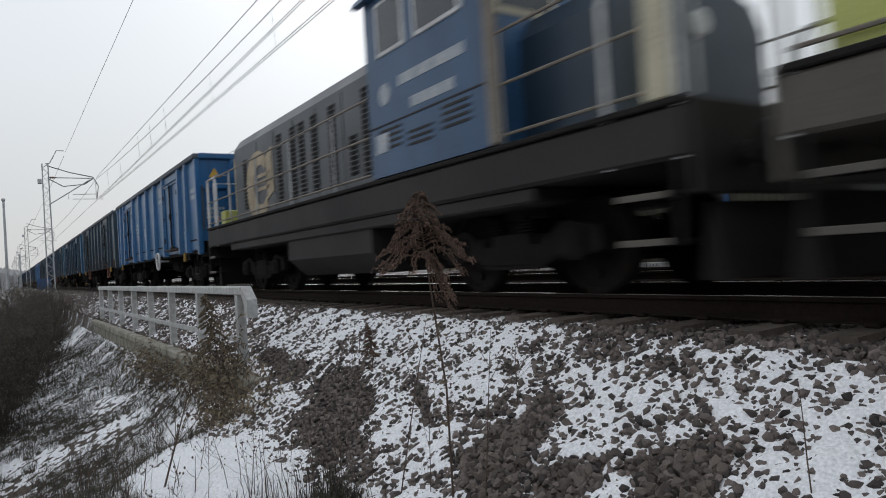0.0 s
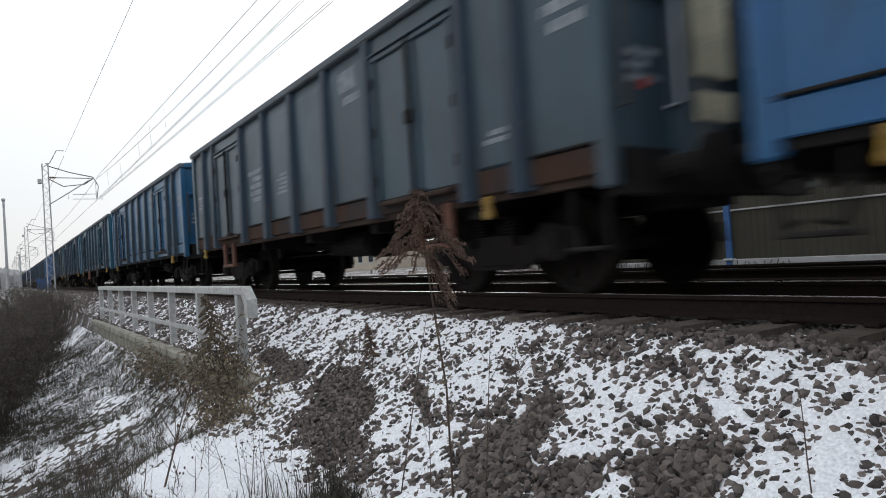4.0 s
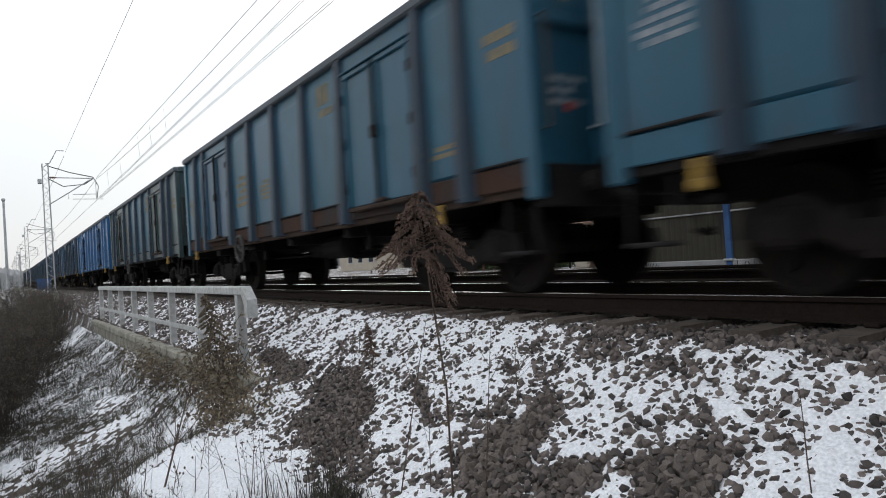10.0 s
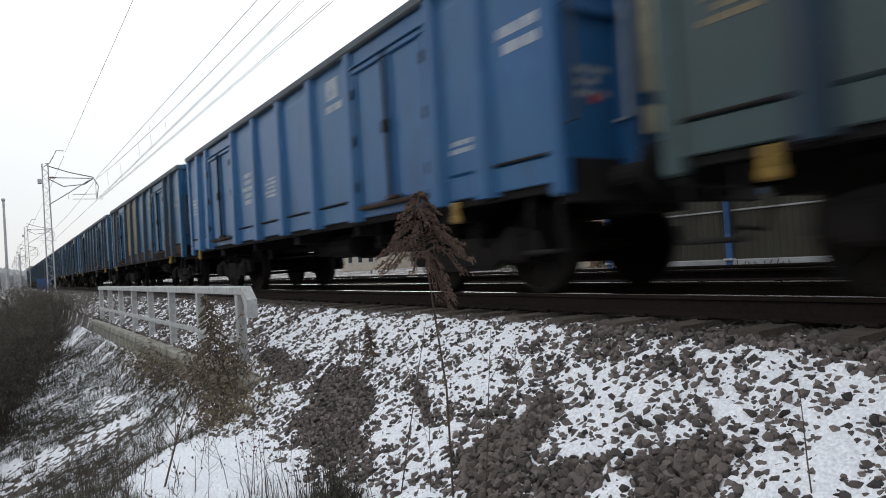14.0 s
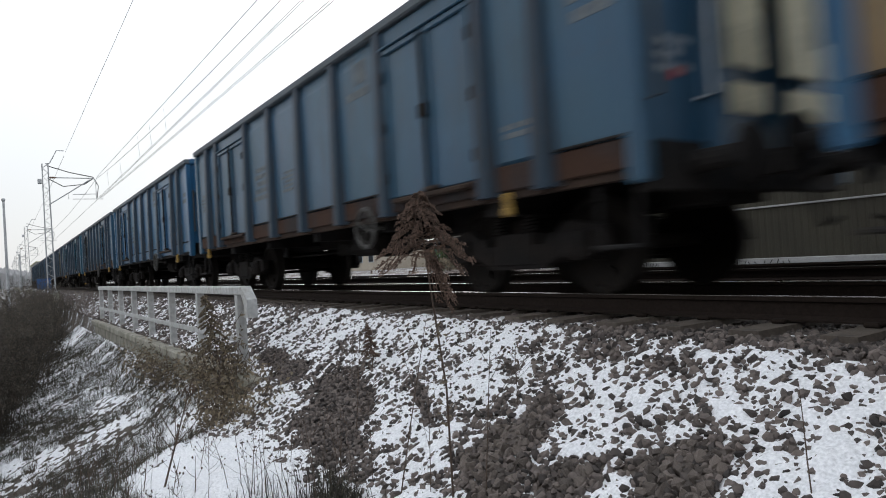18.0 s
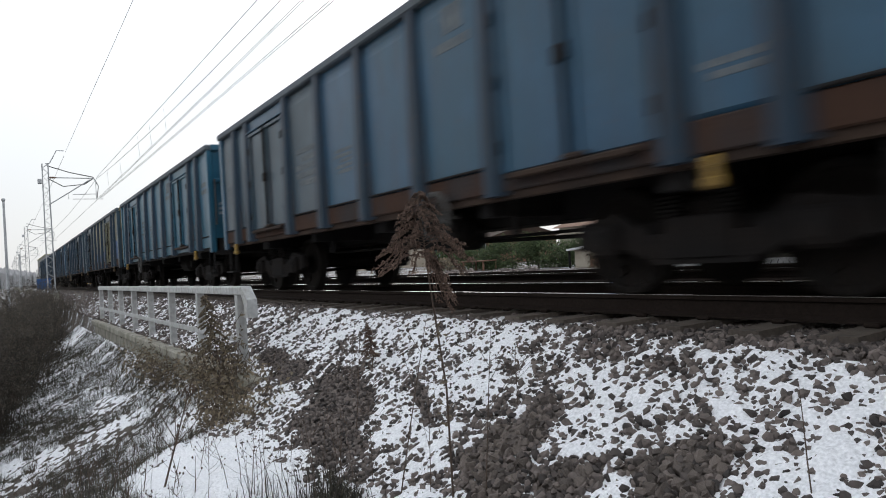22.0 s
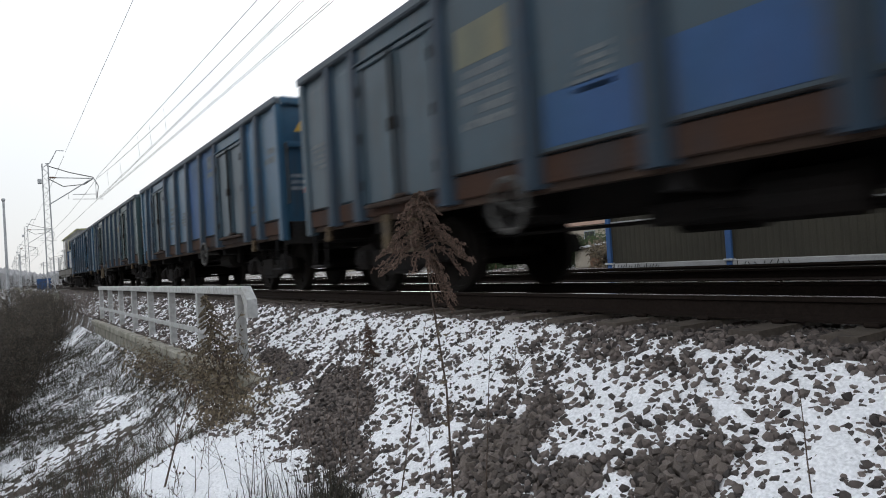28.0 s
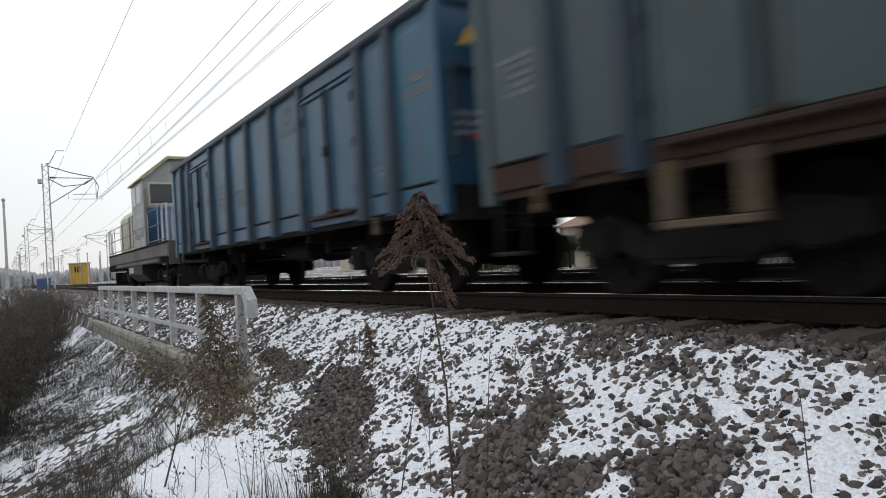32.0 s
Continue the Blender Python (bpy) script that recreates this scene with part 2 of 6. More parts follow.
PAINTS = {
    "bright": paint("bright_blue_wagon_paint", (0.008, 0.076, 0.2), (0.024, 0.1, 0.195), 0.1, 0.34),
    "blue": paint("blue_wagon_paint", (0.007, 0.066, 0.15), (0.015, 0.08, 0.142), 0.16, 0.36),
    "steel": paint("faded_steel_blue_paint", (0.014, 0.06, 0.112), (0.024, 0.07, 0.104), 0.2, 0.38),
    "teal": paint("faded_teal_blue_paint", (0.005, 0.067, 0.115), (0.012, 0.075, 0.108), 0.2, 0.38),
    # rust-streaked rib paint, darkened to carry the shade of the ribs
    "rib_shade": paint("rust_streaked_rib_shade_paint", (0.0, 0.018, 0.04), (0.004, 0.016, 0.025), 0.4, 0.55, 0.15),
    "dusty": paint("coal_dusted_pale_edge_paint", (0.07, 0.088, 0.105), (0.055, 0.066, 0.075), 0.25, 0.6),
    "grey": paint("dirty_grey_blue_paint", (0.026, 0.053, 0.074), (0.024, 0.043, 0.055), 0.32, 0.4),
    "slate": paint("grimy_slate_paint", (0.026, 0.053, 0.058), (0.03, 0.048, 0.05), 0.3, 0.38),
    "ochre": paint("peeling_ochre_spray_paint", (0.2, 0.125, 0.055), (0.09, 0.095, 0.065), 0.6),
    "sage": paint("pale_sage_spray_paint", (0.14, 0.125, 0.072), (0.08, 0.095, 0.075), 0.45),
    "ultra": paint("ultramarine_spray_paint", (0.008, 0.05, 0.15), (0.013, 0.058, 0.12), 0.2),
}


# ---- mesh building ----
class Shape:
    """Gathers boxes, tubes and prisms into one mesh."""

    def __init__(self):
        self.v, self.f = [], []

    def add(self, verts, faces):
        k = len(self.v)
        self.v += [tuple(p) for p in verts]
        self.f += [tuple(i + k for i in f) for f in faces]
        return self

    def box(self, x0, x1, y0, y1, z0, z1):
        self.add([(x, y, z) for x in (x0, x1) for y in (y0, y1) for z in (z0, z1)],
                 [(0, 1, 3, 2), (4, 6, 7, 5), (0, 4, 5, 1), (2, 3, 7, 6), (0, 2, 6, 4), (1, 5, 7, 3)])
        return self

    def soft(self, x0, x1, y0, y1, z0, z1, c=0.012):
        """A box with chamfered edges."""
        lo, hi = (x0, y0, z0), (x1, y1, z1)
        c = min(c, *(0.45 * (b - a) for a, b in zip(lo, hi)))
        idx, verts = {}, []
        for s in product((0, 1), repeat=3):
            for a in range(3):
                p = [hi[i] - (c if i != a else 0) if s[i] else lo[i] + (c if i != a else 0) for i in range(3)]
                idx[s, a] = len(verts)
                verts.append(p)
        faces = []
        for a in range(3):
            b, d = (a + 1) % 3, (a + 2) % 3
            for e in (0, 1):
                ring = []
                for u, w in ((0, 0), (1, 0), (1, 1), (0, 1)):
                    s = [0, 0, 0]
                    s[a], s[b], s[d] = e, u, w
                    ring.append(idx[tuple(s), a])
                faces.append(tuple(ring if e else ring[::-1]))
            for u, w in product((0, 1), repeat=2):
                s0, s1 = [0, 0, 0], [0, 0, 0]
                s0[a], s1[a] = 0, 1
                s0[b] = s1[b] = u
                s0[d] = s1[d] = w
                q = (idx[tuple(s0), b], idx[tuple(s1), b], idx[tuple(s1), d], idx[tuple(s0), d])
                faces.append(q if u ^ w else q[::-1])
        for s in product((0, 1), repeat=3):
            q = (idx[s, 0], idx[s, 1], idx[s, 2])
            faces.append(q if sum(s) % 2 else q[::-1])
        return self.add(verts, faces)

    def tube(self, path, r, n=8, cap=True):
        """A round bar along a path; r may be one radius or one for each point."""
        path = [Vector(p) for p in path]
        rs = r if isinstance(r, (list, tuple)) else [r] * len(path)
        verts, faces = [], []
        for i, p in enumerate(path):
            d = (path[min(i + 1, len(path) - 1)] - path[max(i - 1, 0)]).normalized()
            a = d.orthogonal().normalized() if i == 0 else (a - d * a.dot(d)).normalized()
            b = d.cross(a)
            verts += [p + (a * math.cos(6.2832 * k / n) + b * math.sin(6.2832 * k / n)) * rs[i] for k in range(n)]
        for i in range(len(path) - 1):
            faces += [(i * n + k, i * n + (k + 1) % n, (i + 1) * n + (k + 1) % n, (i + 1) * n + k) for k in range(n)]
        if cap:
            faces += [tuple(range(n))[::-1], tuple((len(path) - 1) * n + k for k in range(n))]
        return self.add(verts, faces)

    def prism(self, outline, axis, a, b):
        """An outline of two coordinates, pushed along an axis from a to b (the outline takes the other two axes in order)."""
        verts = []
        for e in (a, b):
            for p, q in outline:
                c = [p, q]
                c.insert(axis, e)
                verts.append(c)
        n = len(outline)
        faces = [(i, (i + 1) % n, n + (i + 1) % n, n + i) for i in range(n)]
        return self.add(verts, faces + [tuple(range(n))[::-1], tuple(range(n, 2 * n))])

    def lathe(self, profile, centre, axis=0, n=20):
        """Turns (along, radius) pairs round an axis through centre."""
        o = [i for i in range(3) if i != axis]
        verts, faces = [], []
        for h, r in profile:
            for k in range(n):
                p = list(centre)
                p[axis] += h
                p[o[0]] += r * math.cos(6.2832 * k / n)
                p[o[1]] += r * math.sin(6.2832 * k / n)
                verts.append(p)
        for i in range(len(profile) - 1):
            faces += [(i * n + k, i * n + (k + 1) % n, (i + 1) * n + (k + 1) % n, (i + 1) * n + k) for k in range(n)]
        faces += [tuple(range(n))[::-1], tuple((len(profile) - 1) * n + k for k in range(n))]
        return self.add(verts, faces)

    def mesh(self, name, smooth=False):
        me = bpy.data.meshes.new(name)
        me.from_pydata(self.v, [], self.f)
        bm = bmesh.new()
        bm.from_mesh(me)
        bmesh.ops.recalc_face_normals(bm, faces=bm.faces)
        bm.to_mesh(me)
        bm.free()
        if smooth:
            me.shade_smooth()
        return me


def part(name, shape, material, parent, label="", at=None, smooth=False):
    """Links a shape (or a mesh that others share) as ONE mesh object under a thing or a part."""
    me = shape.mesh(name, smooth) if isinstance(shape, Shape) else shape
    if not me.materials:
        me.materials.append(material)
    ob = new(name, me)
    ob.parent = parent
    if at is not None:
        ob.matrix_basis = at
    if label:
        ob["label"] = label
    return ob


def thing(name, at, label, category, group="", kind=""):
    ob = new(name)
    ob.empty_display_size = 0.2
    ob.matrix_basis = at
    return tagged(ob, label, category, group, kind)


def single(name, shape, material, label, category, group="", kind="", smooth=False):
    """A thing of one mesh."""
    me = shape.mesh(name, smooth) if isinstance(shape, Shape) else shape
    me.materials.append(material)
    return tagged(new(name, me), label, category, group, kind)


def fast_mesh(name, verts, faces):
    """A mesh straight from arrays."""
    me = bpy.data.meshes.new(name)
    me.from_pydata(verts.tolist() if hasattr(verts, "tolist") else verts, [], faces.tolist() if hasattr(faces, "tolist") else faces)
    return me


def lumps(x, y, size, seed):
    """Smooth value noise in 0..1 on arrays."""
    u, w = np.asarray(x, float) / size, np.asarray(y, float) / size
    i, j = np.floor(u).astype(np.int64), np.floor(w).astype(np.int64)
    fu, fw = u - i, w - j
    fu, fw = fu * fu * (3 - 2 * fu), fw * fw * (3 - 2 * fw)

    def h(a, b):
        k = (a * 374761393 + b * 668265263 + seed * 974711) & 0x7FFFFFFF
        k = ((k ^ (k >> 13)) * 1274126177) & 0x7FFFFFFF
        return ((k ^ (k >> 16)) & 0xFFFF) / 65535.0
    return (h(i, j) * (1 - fu) + h(i + 1, j) * fu) * (1 - fw) + (h(i, j + 1) * (1 - fu) + h(i + 1, j + 1) * fu) * fw


def step(a, b, x):
    t = np.clip((np.asarray(x, float) - a) / (b - a), 0, 1)
    return t * t * (3 - 2 * t)


# ---- ground ----
CREST, FOOT = 3.78, 1.9


def ground_z(x, y):
    """Height of the ground: ballast bed, shoulder slope, then the bank that falls to the ditch."""
    x, y = np.asarray(x, float), np.asarray(y, float)
    z = np.full(np.broadcast(x, y).shape, -0.24)
    z = z - 0.475 * np.clip(CREST - x, 0, CREST - FOOT) - 0.022 * step(CREST, CREST - 0.5, x)
    below = np.clip(FOOT - x, 0, None)
    near = 0.13 * below
    far = 0.55 * np.clip(FOOT + 0.5 - x, 0, 3.0) + 0.02 * below
    z = z - near * (1 - step(5.5, 8.5, y)) - far * step(5.5, 8.5, y) * 0.62
    z = np.where((x < 2.5) & (y > 7.6), z - 0.46 * step(7.6, 8.2, y) * (1 - step(1.0, 2.5, x) * 0.2), z)
    z = np.maximum(z, -2.6 - 0.0 * x)
    z = z - 0.1 * step(11.6, 13.0, x)
    rough = (lumps(x, y, 0.9, 3) - 0.5) * 0.07 + (lumps(x, y, 0.3, 4) - 0.5) * 0.03
    return z + rough * step(2.1, 1.5, x) * (x < 2.1)


def bare(x, y):
    """1 where no snow lies: patches of open stones on the shoulder, and the strip along the sleepers."""
    b = np.zeros(np.broadcast(x, y).shape)
    for cx, cy, rx, ry, turn in BARE:
        c, s = math.cos(turn), math.sin(turn)
        u, w = ((x - cx) * c + (y - cy) * s) / rx, (-(x - cx) * s + (y - cy) * c) / ry
        b = np.maximum(b, step(1.9, 0.35, np.sqrt(u * u + w * w) + (lumps(x, y, 0.35, 11) - 0.5) * 1.1 + (lumps(x, y, 0.11, 13) - 0.5) * 0.8))
    crest = step(3.42, 3.75, x + (lumps(x, y, 0.4, 12) - 0.5) * 0.5) * (0.55 - 0.5 * step(2.5, 4.2, y)) * (0.2 + 0.9 * lumps(x, y, 0.4, 14))
    return np.maximum(b, crest)


BARE = [(2.42, 5.55, 0.2, 1.0, -0.36), (2.72, 5.75, 0.08, 0.5, -0.3), (2.75, 7.7, 0.12, 0.8, -0.1), (2.7, 3.36, 0.32, 0.28, 0.2), (3.03, 3.42, 0.12, 0.12, 0.0), (2.34, 3.1, 0.16, 0.16, 0.0), (2.55, 2.72, 0.14, 0.2, 0.0), (2.74, 2.22, 0.17, 0.25, -0.2), (2.78, 4.6, 0.05, 0.25, -0.4)]


def spread(a, b, first, grow):
    out, s = [a], first
    while out[-1] < b:
        out.append(out[-1] + s)
        s *= grow
    return out


gx = [-v for v in spread(4, 2500, 0.6, 1.28)][::-1] + list(np.arange(-3.9, 4.6, 0.1)) + spread(4.65, 14, 0.5, 1.0) + spread(14.6, 2500, 0.8, 1.3)
gy = [-v for v in spread(3, 2500, 0.6, 1.3)][::-1] + list(np.arange(-2.9, 14, 0.1)) + list(np.arange(14, 40, 0.3)) + spread(40.3, 2600, 0.6, 1.15)
GX, GY = np.meshgrid(np.array(gx), np.array(gy))
GZ = ground_z(GX, GY)
nx, ny = len(gx), len(gy)
ids = np.arange(nx * ny).reshape(ny, nx)
quads = np.stack([ids[:-1, :-1], ids[:-1, 1:], ids[1:, 1:], ids[1:, :-1]], -1).reshape(-1, 4)
M_GROUND = mat("gravelly_winter_soil", (0.075, 0.06, 0.05), 0.95, 0.0, (0.11, 0.09, 0.07), 0.7, 3.0, 25, 0.6)


def snowy(m, amount_lo, amount_hi, size):
    """Lays patches of snow over a soil material, in patches of a given size."""
    n, l = m.node_tree.nodes, m.node_tree.links
    tc = n.new("ShaderNodeTexCoord")
    a, b = n.new("ShaderNodeTexNoise"), n.new("ShaderNodeTexNoise")
    a.inputs["Scale"].default_value, b.inputs["Scale"].default_value = 1.0 / size, 14.0
    a.inputs["Detail"].default_value = 6
    l.new(tc.outputs["Object"], a.inputs["Vector"])
    l.new(tc.outputs["Object"], b.inputs["Vector"])
    s = n.new("ShaderNodeMath")
    s.operation = "ADD"
    l.new(a.outputs[0], s.inputs[0])
    bb = n.new("ShaderNodeMath")
    bb.operation = "MULTIPLY"
    bb.inputs[1].default_value = 0.6
    l.new(b.outputs[0], bb.inputs[0])
    l.new(bb.outputs[0], s.inputs[1])
    r = n.new("ShaderNodeMapRange")
    r.inputs["From Min"].default_value, r.inputs["From Max"].default_value = amount_lo, amount_hi
    l.new(s.outputs[0], r.inputs["Value"])
    mx = n.new("ShaderNodeMix")
    mx.data_type = "RGBA"
    mx.inputs[7].default_value = (0.82, 0.84, 0.88, 1)
    bs = n["Principled BSDF"]
    src = bs.inputs["Base Color"].links[0].from_socket
    l.new(r.outputs[0], mx.inputs[0])
    l.new(src, mx.inputs[6])
    l.new(mx.outputs[2], bs.inputs["Base Color"])


snowy(M_GROUND, 0.86, 0.98, 1.2)
ground = single("ground", fast_mesh("ground", np.stack([GX, GY, GZ], -1).reshape(-1, 3), quads), M_GROUND,
                "frozen soil and gravel bank with patches of thin snow", "ground", kind="structure", smooth=True)
ground.data.shade_smooth()
# the ballast bed under both tracks: dark, oily and free of snow
M_BED = mat("oily_ballast_bed", (0.035, 0.028, 0.024), 0.92, 0.0, (0.06, 0.046, 0.037), 0.7, 3.0, 22, 0.8)
bed = Shape().prism([(3.97, -0.4), (3.97, -0.23), (11.4, -0.23), (11.8, -0.4)], 1, -60, 900)
single("ballast_bed", bed, M_BED, "dark oil-stained ballast bed under the two tracks", "ballast", kind="structure")


# ---- snow and stones on the shoulder ----
def snow_depth(x, y):
    """How high the snow stands over the ground between the stones."""
    d = 0.0325 + (lumps(x, y, 0.5, 21) - 0.5) * 0.016 + (lumps(x, y, 0.13, 22) - 0.5) * 0.032 + (lumps(x, y, 0.05, 23) - 0.5) * 0.03
    d = d - 0.0055 * step(4.6, 3.6, y) - 0.07 * bare(x, y)
    return np.where(x > 3.92, np.minimum(d - 0.012, 0.016), d)


def snow_sheet(name, x0, x1, y0, y1, sx, sy):
    X, Y = np.meshgrid(np.arange(x0, x1, sx), np.arange(y0, y1, sy))
    d = snow_depth(X, Y)
    Z = ground_z(X, Y) + d
    h, w = X.shape
    k = np.arange(h * w).reshape(h, w)
    q = np.stack([k[:-1, :-1], k[:-1, 1:], k[1:, 1:], k[1:, :-1]], -1).reshape(-1, 4)
    keep = d.reshape(-1)[q].max(1) > -0.004
    me = fast_mesh(name, np.stack([X, Y, Z], -1).reshape(-1, 3), q[keep])
    me.shade_smooth()
    return single(name, me, M_SNOW, "thin crusted snow lying between the ballast stones", "snow", kind="stuff")


snow_sheet("snow", 1.75, 4.4, 0.4, 5.5, 0.014, 0.016)
snow_sheet("snow", 1.75, 4.3, 5.5, 9.5, 0.02, 0.024)
snow_sheet("snow", 2.45, 4.0, 9.5, 60, 0.04, 0.09)
snow_sheet("snow", 1.75, 3.95, -30, 0.42, 0.05, 0.06)


def hollow(x, y):
    """Distance, in radii, from the middle of the smooth snowy hollow beside the stones."""
    return np.minimum(np.hypot((x - 1.45) / 0.75, (y - 5.9) / 1.7), np.hypot((x - 1.95) / 0.36, (y - 8.7) / 1.5))


def bank_snow():
    """Speckled thin snow on the grassy bank, smooth in one hollow."""
    X, Y = np.meshgrid(np.arange(-3.5, 2.4, 0.025), np.concatenate([np.arange(-20, 3.6, 0.08), np.arange(3.6, 10, 0.025), np.arange(10, 30, 0.06)]))
    smooth = step(1.15, 0.6, hollow(X, Y) + (lumps(X, Y, 0.3, 33) - 0.5) * 0.5)
    d = 0.002 + (lumps(X, Y, 0.8, 34) - 0.5) * 0.04 + (lumps(X, Y, 0.15, 35) - 0.5) * 0.03 + (lumps(X, Y, 0.055, 36) - 0.5) * 0.085
    d = d * (1 - smooth) + smooth * (0.035 + (lumps(X, Y, 0.3, 37) - 0.5) * 0.03)
    d = np.where((X > 1.95 - 0.2 * (Y < 3.6)) & (Y < 7.7), -1, d)
    Z = ground_z(X, Y) + d
    h, w = X.shape
    k = np.arange(h * w).reshape(h, w)
    q = np.stack([k[:-1, :-1], k[:-1, 1:], k[1:, 1:], k[1:, :-1]], -1).reshape(-1, 4)
    me = fast_mesh("snow", np.stack([X, Y, Z], -1).reshape(-1, 3), q[d.reshape(-1)[q].max(1) > -0.003])
    me.shade_smooth()
    single("snow", me, M_SNOW, "speckled thin snow over the grassy bank", "snow", kind="stuff")


bank_snow()


def stone_forms(count):
    """Angular stones: a few distorted polyhedra, as vertex and face arrays."""
    forms = []
    for k in range(count):
        bm = bmesh.new()
        rnd = random.Random(k)
        ax = [rnd.uniform(0.9, 1.22), rnd.uniform(0.75, 1.0), rnd.uniform(0.62, 0.88)]
        for _ in range(15):
            p = Vector((rnd.gauss(0, 1), rnd.gauss(0, 1), rnd.gauss(0, 1))).normalized() * rnd.uniform(0.85, 1.15)
            bm.verts.new([p[i] * ax[i] for i in range(3)])
        hull = bmesh.ops.convex_hull(bm, input=bm.verts)
        bmesh.ops.delete(bm, geom=[g for g in hull["geom_interior"] if isinstance(g, bmesh.types.BMVert)], context="VERTS")
        bm.verts.index_update()
        bmesh.ops.recalc_face_normals(bm, faces=bm.faces)
        bmesh.ops.triangulate(bm, faces=bm.faces)
        forms.append((np.array([v.co[:] for v in bm.verts]), np.array([[v.index for v in f.verts] for f in bm.faces])))
        bm.free()
    return forms


FORMS = stone_forms(14)
rng = np.random.default_rng(5)


def turns(n):
    q = rng.normal(size=(n, 4))
    q /= np.linalg.norm(q, axis=1, keepdims=True)
    w, x, y, z = q.T
    return np.stack([np.stack([1 - 2 * (y * y + z * z), 2 * (x * y - z * w), 2 * (x * z + y * w)], -1),
                     np.stack([2 * (x * y + z * w), 1 - 2 * (x * x + z * z), 2 * (y * z - x * w)], -1),
                     np.stack([2 * (x * z - y * w), 2 * (y * z + x * w), 1 - 2 * (x * x + y * y)], -1)], 1)


def stones(name, px, py, size, label, lift=0.3, base=None):
    """Scatters stones on the ground at the given places."""
    V, F, k = [], [], 0
    pick = rng.integers(0, len(FORMS), len(px))
    pz = (ground_z(px, py) if base is None else np.full(len(px), base)) + size * lift
    for f, (fv, ff) in enumerate(FORMS):
        s = np.where(pick == f)[0]
        if not len(s):
            continue
        v = np.einsum("nij,vj->nvi", turns(len(s)), fv) * size[s][:, None, None] + np.stack([px[s], py[s], pz[s]], -1)[:, None, :]
        V.append(v.reshape(-1, 3))
        F.append((ff[None] + (np.arange(len(s)) * len(fv))[:, None, None] + k).reshape(-1, 3))
        k += len(s) * len(fv)
    return single(name, fast_mesh(name, np.concatenate(V), np.concatenate(F)), M_STONE, label, "ballast", kind="stuff")


def scatter(n, x0, x1, y0, y1):
    """About n places, loosely packed so that neighbours hardly overlap."""
    gap = math.sqrt((x1 - x0) * (y1 - y0) / n)
    X, Y = np.meshgrid(np.arange(x0, x1, gap), np.arange(y0, y1, gap))
    X = X + (np.arange(X.shape[0]) % 2)[:, None] * gap * 0.5
    return (X + rng.uniform(-0.38, 0.38, X.shape) * gap).ravel(), (Y + rng.uniform(-0.38, 0.38, Y.shape) * gap).ravel()


px, py = scatter(15500, 1.75, 3.98, 4.1, 9.0)
stones("ballast_stones", px, py, rng.uniform(0.014, 0.031, len(px)), "brown-grey angular ballast stones half buried in snow", np.where(bare(px, py) > 0.45, rng.uniform(0.2, 1.0, len(px)), rng.uniform(-0.2, 1.2, len(px))))
px, py = scatter(8600, 1.75, 3.98, 0.3, 4.1)
stones("ballast_stones", px, py, rng.uniform(0.016, 0.037, len(px)), "brown-grey angular ballast stones half buried in snow", np.where(bare(px, py) > 0.45, rng.uniform(0.1, 0.75, len(px)), rng.uniform(-0.35, 0.85, len(px))))
px, py = scatter(14000, 2.5, 3.98, 9.0, 32)
stones("ballast_stones", px, py, rng.uniform(0.022, 0.05, len(px)), "brown-grey angular ballast stones half buried in snow", rng.uniform(-0.25, 0.8, len(px)))
px, py = scatter(9000, 2.5, 3.98, 32, 62)
stones("ballast_stones", px, py, rng.uniform(0.03, 0.065, len(px)), "brown-grey angular ballast stones half buried in snow", rng.uniform(-0.2, 0.7, len(px)))
px, py = scatter(5200, 1.75, 3.98, -10, 0.3)
stones("ballast_stones", px, py, rng.uniform(0.025, 0.05, len(px)), "brown-grey angular ballast stones half buried in snow", 0.42)
px, py = scatter(5200, 4.05, 5.0, 0.5, 16)
stones("ballast_stones", px, py, rng.uniform(0.02, 0.042, len(px)), "dark oily ballast stones between the sleepers", 0.1, -0.245)
# single stones in the nearest open patch
shoulder = thing("stone_patch", pose(0, 0, 0), "patch of open brown ballast stones without snow", "ballast")
stone_meshes = [fast_mesh("stone", v, f) for v, f in FORMS]
px, py = scatter(900, 2.1, 3.1, 1.9, 4.2)
near = np.where(bare(px, py) > 0.6)[0][:260]
for i in near:
    s = rng.uniform(0.03, 0.052)
    part("stone", stone_meshes[rng.integers(0, 14)], M_STONE1, shoulder,
         at=pose(px[i], py[i], float(ground_z(px[i], py[i])) + s * 0.45, *rng.uniform(0, 360, 3)) @ Matrix.Scale(s, 4))


